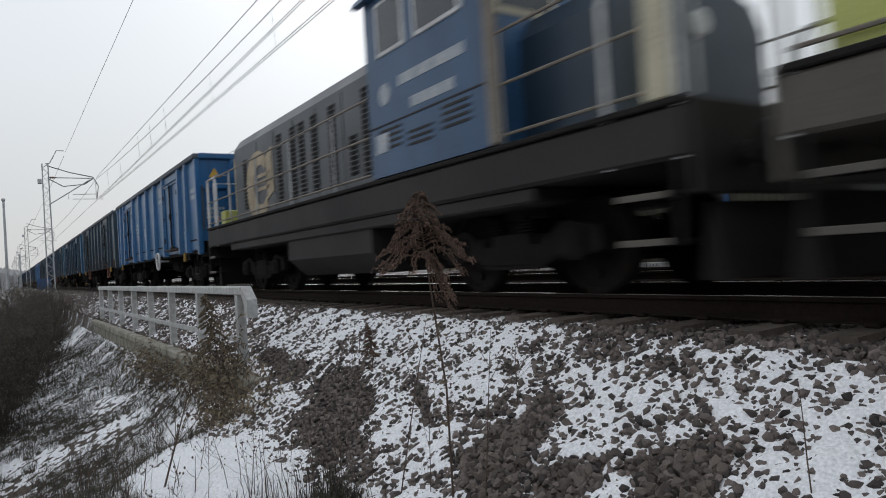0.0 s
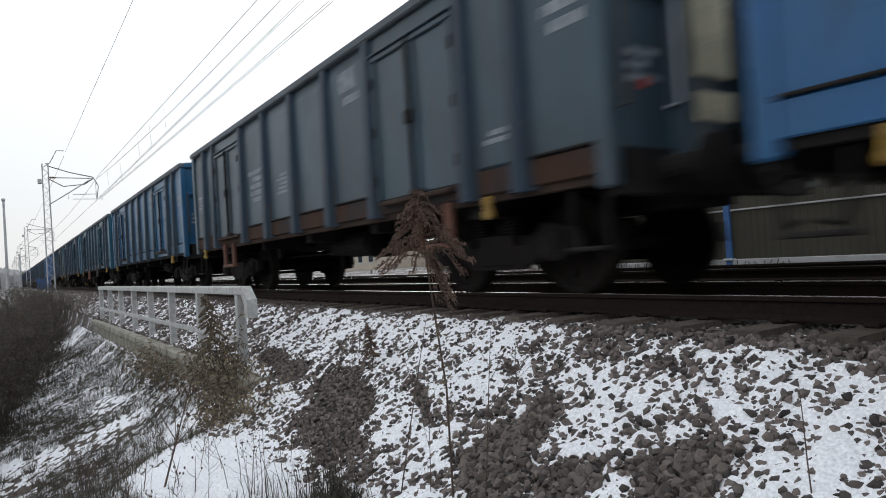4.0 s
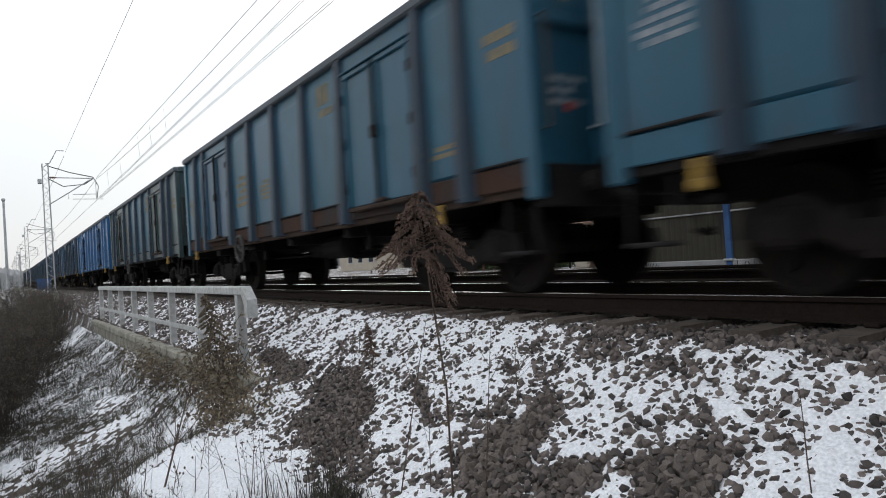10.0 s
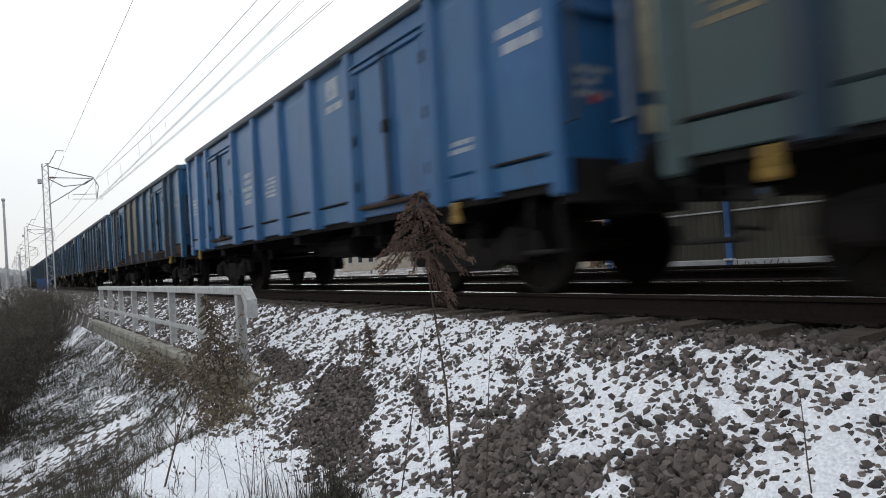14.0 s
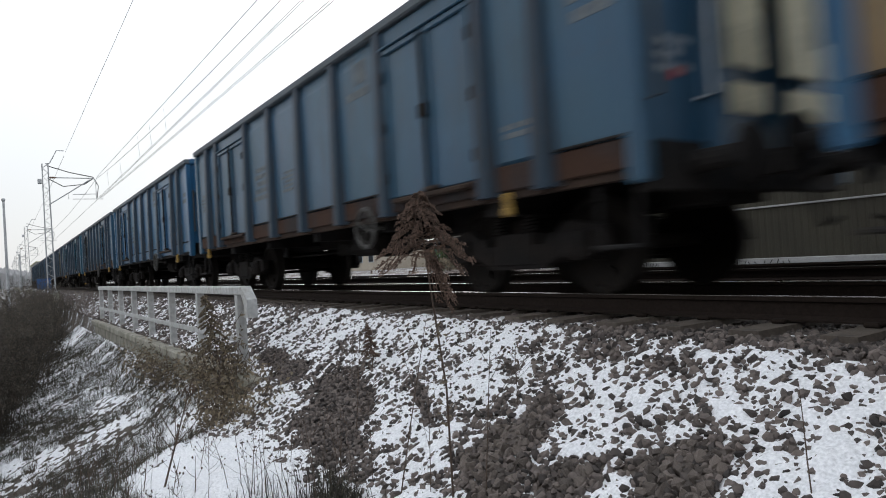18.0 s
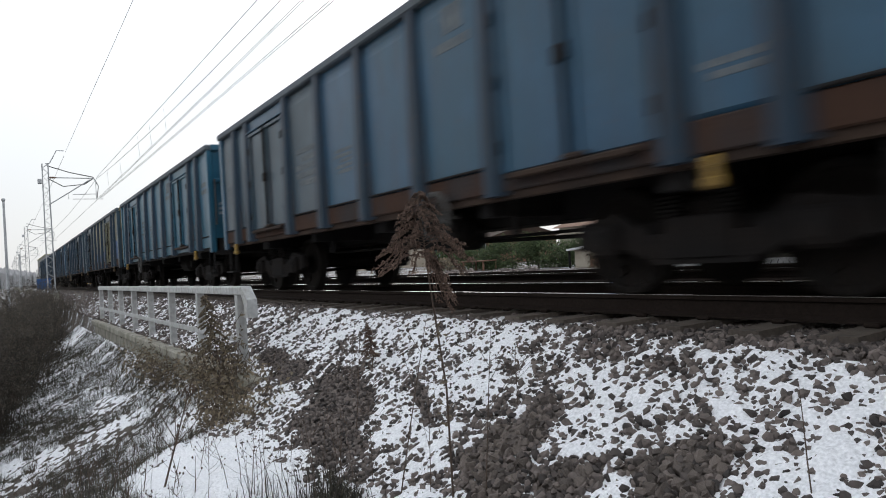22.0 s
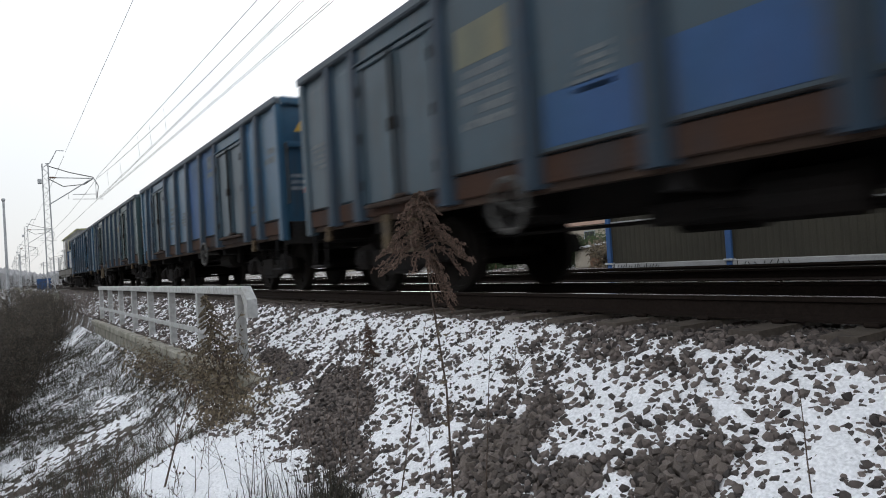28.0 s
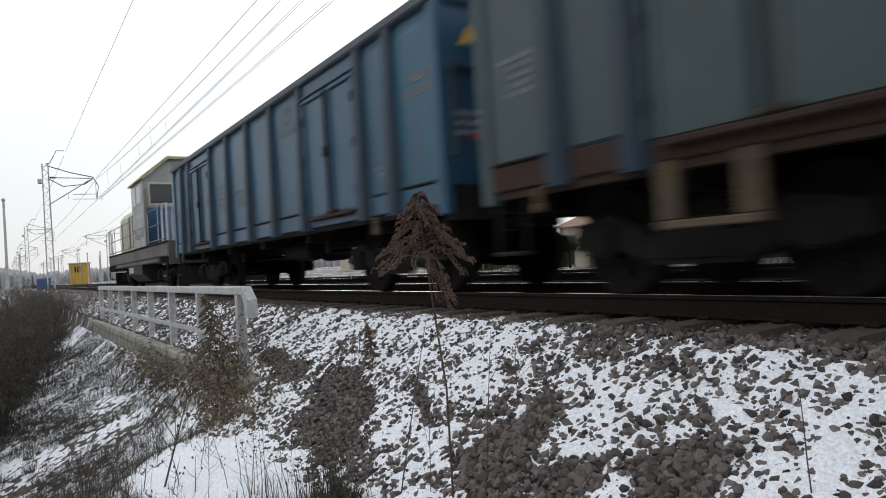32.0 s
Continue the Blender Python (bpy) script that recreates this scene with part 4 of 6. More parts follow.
wire("earth_wire", sag(3.55, 8.72, 0.0, -12, 47.5, 8.6), 0.008, "thin earth wire on the mast tops")
wire("messenger_wire", sag(5.2, 6.57, 0.06, -12, 47.5, 7.02), 0.011, "taut messenger wire over the near track")
wire("messenger_wire", sag(5.3, 6.75, 0.6, -12, 47.5, 7.02), 0.011, "sagging messenger wire over the near track")
for x, z0, z1 in ((5.3, 6.1, 5.76), (5.36, 6.1, 5.76), (5.36, 5.38, 5.72), (5.43, 5.38, 5.72)):
    wire("contact_wire", sag(x, z0, 0.09, -12, 47.5, z1), 0.0092, "grooved copper contact wire over the near track")
for y, z0, z1 in ((14.4, 5.43, 6.28), (19.86, 5.46, 6.3), (26.5, 5.84, 6.78), (29.5, 5.82, 6.81), (32.4, 5.8, 6.84), (38, 5.6, 6.6), (43, 5.6, 6.8)):
    wire("dropper", [(5.38, y, z0), (5.32, y, z1)], 0.005, "thin dropper between messenger and contact wire")
for y0, y1 in ((47.5, 93), (93, 139), (139, 186), (186, 234)):
    wire("messenger_wire", sag(5.25, 7.0, 0.25, y0, y1), 0.012, "messenger wire further along the track")
    wire("contact_wire", sag(5.3, 5.7, 0.0, y0, y1), 0.012, "contact wire further along the track")
    wire("earth_wire", sag(3.48, 8.4, 0.1, y0, y1), 0.01, "thin earth wire on the mast tops")
for y0, y1 in ((-10, 62), (62, 108), (108, 155), (155, 200), (200, 250)):
    wire("messenger_wire", sag(C2, 6.9, 0.6, y0, y1), 0.011, "messenger wire over the second track")
    wire("contact_wire", sag(C2, 5.6, 0.0, y0, y1), 0.011, "contact wire over the second track")


def lamp_pole(name, x, y, z0, z1, label):
    t = thing(name, pose(x, y, 0), label, "pole")
    part("pole", Shape().tube([(0, 0, z0), (0, 0, z1)], [0.11, 0.07], 8), M_GALV, t)
    part("cap", Shape().lathe([(0, 0.07), (0.1, 0.12), (0.22, 0.12), (0.26, 0.03)], (0, 0, z1), 2, 8), M_GALV, t)


lamp_pole("lamp_pole", 0.2, 55, -2.2, 6.3, "slim grey lamp pole on the ditch bank")
lamp_pole("signal_post", 1.9, 108, -0.3, 4.5, "slim signal post beside the track")

# ---- beyond the tracks ----
WX = 17.6
barrier = thing("barrier_wall", pose(WX, 0, 0), "olive panel wall with blue posts on a pale plinth, beyond the tracks", "wall", kind="structure")
for i in range(4):
    y = 15.95 - 4.55 * i
    p = part("post", Shape().soft(-0.1, 0.1, y - 0.09, y + 0.09, -0.5, 2.6, 0.015), M_BLUEPOST, barrier, "blue painted steel post")
    part("bracket", Shape().soft(-0.15, 0.02, y - 0.15, y + 0.15, -0.17, -0.11, 0.01), M_GALV, p)
    if i < 3:
        part("plinth", Shape().soft(-0.08, 0.1, y - 4.46, y - 0.09, -0.5, -0.14, 0.015), M_PLINTH, barrier, "pale concrete plinth with scribbles")
        pl = Shape()
        for k in range(22):
            a = y - 4.46 + 0.1986 * k
            pl.prism([(0.0, a), (0.0, a + 0.11), (0.012, a + 0.13), (0.012, a + 0.18), (0.0, a + 0.1986), (0.04, a + 0.1986), (0.04, a)], 2, -0.136, 2.5)
        part("panel", pl, M_WALLPANEL, barrier)
        part("cross_rail", Shape().soft(-0.06, -0.004, y - 4.46, y - 0.11, 1.25, 1.3, 0.01), M_PLINTH, barrier, "pale rail across the panels")
rs = random.Random(9)
for i, y0 in enumerate((13.9, 15.0, 9.6)):
    s = Shape()
    for k in range(9):
        y = y0 + 0.12 * k * (1 if i < 2 else 1.6)
        s.tube([(-0.085, y, -0.36 + rs.uniform(0, 0.08)), (-0.085, y + rs.uniform(-0.08, 0.08), -0.16 + rs.uniform(-0.08, 0.03))], 0.012, 4)
    part("scribble", s, M_BLACK, barrier, "black scribbles on the plinth")

# a low shed with a snowy roof, hedge and houses seen under the train
shed = thing("shed", pose(21.5, 18.9, -0.45), "small cream shed with a snow-covered sloping roof", "shed")
part("wall", Shape().prism([(-1.75, 0), (1.6, 0), (1.6, 0.87), (-1.75, 1.17)], 0, -1.1, 1.1), M_CREAMWALL, shed)
part("roof", Shape().prism([(-1.95, 1.19), (1.85, 0.85), (1.85, 0.93), (-1.95, 1.27)], 0, -1.35, 1.35), M_SNOW, shed, "white snow-covered roof")
part("post", Shape().soft(-1.3, -1.22, 1.72, 1.8, 0, 0.86), M_BLACK, shed, "dark post under the eave")
part("door", Shape().soft(-1.14, -1.1, 0.1, 0.7, 0, 0.7, 0.01), M_BRICK, shed, "brown plank door")
bench = thing("plank_table", pose(20.5, 27.5, -0.36), "low brown wooden plank table beyond the tracks", "table")
part("tabletop", Shape().soft(-0.5, 0.5, -1.0, 1.0, 0.5, 0.56), M_BRICK, bench)
for x, y in product((-0.4, 0.4), (-0.85, 0.85)):
    part("leg", Shape().soft(x - 0.04, x + 0.04, y - 0.04, y + 0.04, 0, 0.5), M_BRICK, bench)


def leafy(name, at, size, n, material, label, category, seed):
    rnd = random.Random(seed)
    t = thing(name, pose(*at), label, category)
    trunk = Shape().tube([(0, 0, -0.2), (0.03, 0.02, size[2] * 0.4), (0.0, 0.05, size[2] * 0.8)], [0.06, 0.045, 0.02], 6)
    for k in range(7):
        az = k * 2.4
        trunk.tube([(0, 0, size[2] * (0.15 + 0.08 * k)), (math.cos(az) * size[0] * 0.45, math.sin(az) * size[1] * 0.45, size[2] * (0.35 + 0.08 * k))], [0.03, 0.01], 4)
    part("trunk", trunk, M_BUSH, t)
    s = Shape()
    for _ in range(14):
        c = (rnd.uniform(-1, 1) * size[0] * 0.7, rnd.uniform(-1, 1) * size[1] * 0.7, size[2] * rnd.uniform(0.08, 0.9))
        leaf_quads(s, c, (size[0] * 0.22, size[1] * 0.22, size[2] * 0.12), n // 14, 0.07, rnd)
    part("crown", s, material, t)
    return t


for k, (x, y, w, h) in enumerate([(21.5, 22.6, 1.0, 1.5), (21.8, 24.4, 1.2, 1.6), (21.8, 26.4, 1.3, 1.55), (22.2, 28.6, 1.4, 1.5), (22.5, 31, 1.4, 1.45), (23, 33.5, 1.5, 1.4), (25, 24.0, 1.4, 1.6), (25.5, 21.5, 1.2, 1.7)]):
    leafy("evergreen_bush", (x, y, -0.36), (w, w, h), 2800, M_HEDGE, "dark green evergreen bush beyond the tracks", "bush", 300 + k)
leafy("brown_bush", (19.8, 18.3, -0.36), (0.7, 1.0, 1.15), 1100, M_LEAF, "red-brown withered bush before the shed", "bush", 320)
leafy("brown_bush", (19.5, 29.0, -0.36), (0.8, 1.3, 0.8), 900, M_LEAF, "low red-brown withered bush beyond the tracks", "bush", 321)


def house(name, x, y, w, d, h, ridge, wall, roof, label, storeys=1):
    t = thing(name, pose(x, y, -0.4), label, "house")
    part("wall", Shape().soft(-w / 2, w / 2, -d / 2, d / 2, 0, h, 0.03), wall, t)
    part("roof", Shape().prism([(-w / 2 - 0.4, h), (w / 2 + 0.4, h), (0, h + ridge)], 1, -d / 2 - 0.4, d / 2 + 0.4), roof, t, "pitched roof")
    for s in range(storeys):
        for k in range(int(d // 2.5)):
            yy = -d / 2 + 1.2 + 2.5 * k
            f = part("window", Shape().soft(-w / 2 - 0.05, -w / 2 + 0.02, yy - 0.55, yy + 0.55, 0.9 + 2.8 * s, 2.2 + 2.8 * s, 0.01), M_WHITE, t)
            part("pane", Shape().box(-w / 2 - 0.06, -w / 2 - 0.051, yy - 0.47, yy + 0.47, 0.98 + 2.8 * s, 2.12 + 2.8 * s), M_GLASS, f)
    part("chimney", Shape().soft(-0.3, 0.3, -0.3, 0.3, h + ridge * 0.4, h + ridge + 0.6), M_BRICK, t)
    return t


house("house", 40, 33.0, 8, 9.4, 2.6, 1.35, M_CREAMWALL, M_BRICK, "low cream house with a red-brown roof")
house("house", 40, 52, 8, 11, 2.4, 1.2, M_BRICK, M_RUSTY, "low brown brick house with a dark roof")
house("house", 36, 66, 7, 9, 2.5, 1.3, M_CREAMWALL, M_RUSTY, "low cream house with a brown roof")

# rubble heaps with snow between the tracks and the houses
for x, y, r in ((15.5, 18.5, 0.55), (15.8, 19.7, 0.4), (16.5, 24.0, 0.5)):
    n = 90
    px, py = x + rng.normal(0, r * 0.6, n), y + rng.normal(0, r * 0.6, n)
    stones("rubble_heap", px, py, rng.uniform(0.06, 0.15, n), "small heap of rubble dusted with snow", 0.8)

# yellow equipment container and a low grey store beside the line
box = thing("equipment_container", pose(12.6, 150, 0), "yellow metal equipment container beside the line", "container")
part("body", Shape().soft(-1.75, 1.75, -1.5, 1.5, -0.3, 4.0, 0.04), M_YELLOW, box)
part("roof", Shape().soft(-1.95, 1.95, -1.7, 1.7, 4.0, 4.2, 0.03), M_CREAM, box, "pale flat roof with an overhang")
for k in range(3):
    part("vent", Shape().soft(-1.0 + 0.45 * k, -0.75 + 0.45 * k, -1.54, -1.49, 2.3, 3.4, 0.01), M_BLACK, box, "dark vent slot")
for x in (-1.3, 0.0, 1.4):
    part("corner_post", Shape().tube([(x, -1.9, -0.3), (x, -1.9, 4.2)], 0.05, 6), M_GALV, box, "grey post before the container")
for k, (x, y) in enumerate(((9, 150), (14, 128), (16, 148), (12.4, 132), (7.6, 176))):
    lamp_pole("signal_post", x, y, -0.3, 5.2, "slim grey post among the tracks")
dwarf = thing("dwarf_sign", pose(2.65, 62, -0.1), "small blue sign plate on a short post beside the track", "sign")
part("plate", Shape().soft(-0.5, 0.5, -0.02, 0.02, 0.1, 0.95, 0.01), M_BLUEPOST, dwarf)
part("post", Shape().tube([(0, 0.05, -0.2), (0, 0.05, 0.7)], 0.04, 6), M_GALV, dwarf)


def woods(name, a0, a1, dist, height, seed, label):
    """A far belt of trees: many small upright crowns along an arc."""
    V, F = [], []
    r = np.random.default_rng(seed)
    for _ in range(2600):
        a = radians(r.uniform(a0, a1))
        d = dist * r.uniform(0.92, 1.12)
        x, y = math.sin(a) * d, math.cos(a) * d
        h = height * r.uniform(0.6, 1.05) * (0.75 + 0.5 * float(lumps(math.degrees(a), 0, 2.5, seed)))
        w = h * r.uniform(0.12, 0.28)
        i = len(V)
        for k in range(5):
            b = 6.283 * k / 5 + r.uniform(-0.3, 0.3)
            V.append((x + math.cos(b) * w * 0.8, y + math.sin(b) * w * 0.8, -1))
        for k in range(5):
            b = 6.283 * k / 5 + r.uniform(-0.3, 0.3)
            V.append((x + math.cos(b) * w, y + math.sin(b) * w, h * r.uniform(0.5, 0.8)))
        V.append((x, y, h))
        F += [(i + k, i + (k + 1) % 5, i + 5 + (k + 1) % 5, i + 5 + k) for k in range(5)] + [(i + 5 + k, i + 5 + (k + 1) % 5, i + 10) for k in range(5)]
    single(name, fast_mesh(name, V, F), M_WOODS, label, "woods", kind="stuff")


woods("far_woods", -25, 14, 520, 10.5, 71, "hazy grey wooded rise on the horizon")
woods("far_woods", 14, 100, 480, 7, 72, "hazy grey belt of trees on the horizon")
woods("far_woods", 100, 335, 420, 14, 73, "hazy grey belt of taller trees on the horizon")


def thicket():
    """Unseen, added to shade the train: a tall crowded belt of thin upswept twigs along the line."""
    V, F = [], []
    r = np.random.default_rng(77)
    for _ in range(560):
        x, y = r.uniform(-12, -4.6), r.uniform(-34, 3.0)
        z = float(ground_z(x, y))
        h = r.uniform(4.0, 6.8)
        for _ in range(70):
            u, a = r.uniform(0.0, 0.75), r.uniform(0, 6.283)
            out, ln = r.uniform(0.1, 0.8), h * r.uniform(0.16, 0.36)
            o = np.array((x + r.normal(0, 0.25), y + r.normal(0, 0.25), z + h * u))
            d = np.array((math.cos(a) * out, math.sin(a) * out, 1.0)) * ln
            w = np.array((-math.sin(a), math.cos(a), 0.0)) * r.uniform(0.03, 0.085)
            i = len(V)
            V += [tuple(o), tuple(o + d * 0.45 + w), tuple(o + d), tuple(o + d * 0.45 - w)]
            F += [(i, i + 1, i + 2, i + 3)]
    single("thicket", fast_mesh("thicket", V, F), M_BUSH, "added unseen belt of bare brown twigs that shades the train", "bush", kind="stuff")


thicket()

# ---- the train ----
def wheelset():
    """Two wheels on an axle; the disc has four holes, so its turning shows."""
    s = Shape().tube([(-1.0, 0, 0), (1.0, 0, 0)], 0.075, 10)
    for e in (-1, 1):
        c = (e * 0.75, 0, 0)
        s.lathe([(-0.07 * e, 0.49), (-0.04 * e, 0.475), (0.0, 0.46), (0.06 * e, 0.455), (0.065 * e, 0.40), (0.03 * e, 0.38), (0.02 * e, 0.16), (0.09 * e, 0.14), (0.1 * e, 0.08)], c, 0, 24)
        for k in range(4):
            a = 6.283 * k / 4
            s.lathe([(0.03 * e, 0.05), (0.055 * e, 0.045)], (c[0], math.cos(a) * 0.27, math.sin(a) * 0.27), 0, 8)
    return s.mesh("wheelset")


def bogie_meshes():
    side = Shape().prism([(-1.25, 0.42), (-1.2, 0.62), (-0.75, 0.7), (-0.45, 0.5), (0.45, 0.5), (0.75, 0.7), (1.2, 0.62), (1.25, 0.42), (1.0, 0.36), (0.7, 0.4), (0.4, 0.26), (-0.4, 0.26), (-0.7, 0.4), (-1.0, 0.36)], 0, -0.05, 0.05)
    side.soft(-0.07, 0.07, -0.3, 0.3, 0.3, 0.62).soft(-0.065, 0.065, -0.5, -0.42, 0.3, 0.6).soft(-0.065, 0.065, 0.42, 0.5, 0.3, 0.6)
    axle_box = Shape().soft(-0.12, 0.12, -0.15, 0.15, -0.13, 0.15, 0.03).lathe([(-0.15, 0.06), (-0.13, 0.1), (-0.11, 0.1)], (0, 0, 0), 0, 10)
    spring = Shape().tube([(0.06 * math.cos(k * 0.785), 0.06 * math.sin(k * 0.785), 0.0042 * k) for k in range(41)], 0.014, 5)
    brake = Shape().soft(-0.05, 0.05, -0.04, 0.04, -0.16, 0.2, 0.015).tube([(0, 0, 0.2), (0, 0.12, 0.42)], 0.02, 5)
    bolster = Shape().soft(-0.95, 0.95, -0.24, 0.24, 0.5, 0.76, 0.03).tube([(-0.9, -0.55, 0.34), (0.9, -0.55, 0.34)], 0.03, 6).tube([(-0.9, 0.55, 0.34), (0.9, 0.55, 0.34)], 0.03, 6)
    return {"side_frame": side.mesh("side_frame"), "axle_box": axle_box.mesh("axle_box"), "spring": spring.mesh("spring"), "brake_shoe": brake.mesh("brake_shoe"), "bolster": bolster.mesh("bolster")}


BG = bogie_meshes()
WHEEL = wheelset()
R_WHEEL = 0.46
AXLES = 0.9


def bogie(parent, y):
    b = part("bogie", BG["bolster"], M_BOGIE, parent, "black bogie with coil springs and two axles", at=pose(0, y, 0))
    for s in (-1, 1):
        part("side_frame", BG["side_frame"], M_BOGIE, b, at=pose(s * 1.02, 0, 0))
        for e in (-1, 1):
            part("axle_box", BG["axle_box"], M_BOGIE, b, at=pose(s * 1.03, e * AXLES, R_WHEEL, 0, 0, 0 if s < 0 else 180))
            part("spring", BG["spring"], M_BOGIE, b, at=pose(s * 1.04, e * 0.24, 0.62))
    for e in (-1, 1):
        for s in (-1, 1):
            part("brake_shoe", BG["brake_shoe"], M_BOGIE, b, at=pose(s * 0.75, e * (AXLES - 0.53), R_WHEEL))
        part("wheelset", WHEEL, M_WHEEL, b, at=pose(0, e * AXLES, R_WHEEL))
    return b


def buffers(parent, y, z=1.04):
    """Two side buffers and a coupling on one end; y carries the sign of the end."""
    d = 1 if y > 0 else -1
    for s in (-1, 1):
        b = part("buffer", Shape().lathe([(0, 0.11), (0.04 * d, 0.13), (0.05 * d, 0.09), (0.34 * d, 0.085)], (s * 0.875, y, z), 1, 12), M_BLACK, parent)
        part("buffer_head", Shape().lathe([(0.30 * d, 0.06), (0.46 * d, 0.07), (0.47 * d, 0.22), (0.51 * d, 0.2), (0.52 * d, 0.1)], (s * 0.875, y, z), 1, 16), M_BLACK, b)
    s = Shape().soft(-0.06, 0.06, min(y, y + 0.3 * d), max(y, y + 0.3 * d), z - 0.1, z + 0.08).tube([(0, y + 0.25 * d, z), (0, y + 0.4 * d, z - 0.18), (0, y + 0.52 * d, z - 0.1)], 0.03, 6)
    part("coupling", s, M_BLACK, parent)
    part("air_hose", Shape().tube([(0.35, y, z - 0.1), (0.35, y + 0.25 * d, z - 0.25), (0.3, y + 0.35 * d, z - 0.55), (0.2, y + 0.5 * d, z - 0.5)], 0.025, 6), M_BLACK, parent)


RIBS = [-5.45, -4.65, -2.65, -1.33, 0.0, 1.33, 2.65, 4.65, 5.45]
TOP, SILL = 3.285, 1.0
HALF = BODY / 2


def text_bars(shape, x, y0, y1, z0, rows, rnd, h=0.06, gap=0.045):
    """Rows of plain bars, broken like words."""
    for k in range(rows):
        z = z0 - k * (h + gap)
        y = y0
        e = y1 - rnd.uniform(0, 0.4) * (y1 - y0)
        while y < e:
            w = rnd.uniform(0.06, 0.22)
            shape.box(x - 0.002, x + 0.002, y, min(y + w, e), z - h, z)
            y += w + 0.03


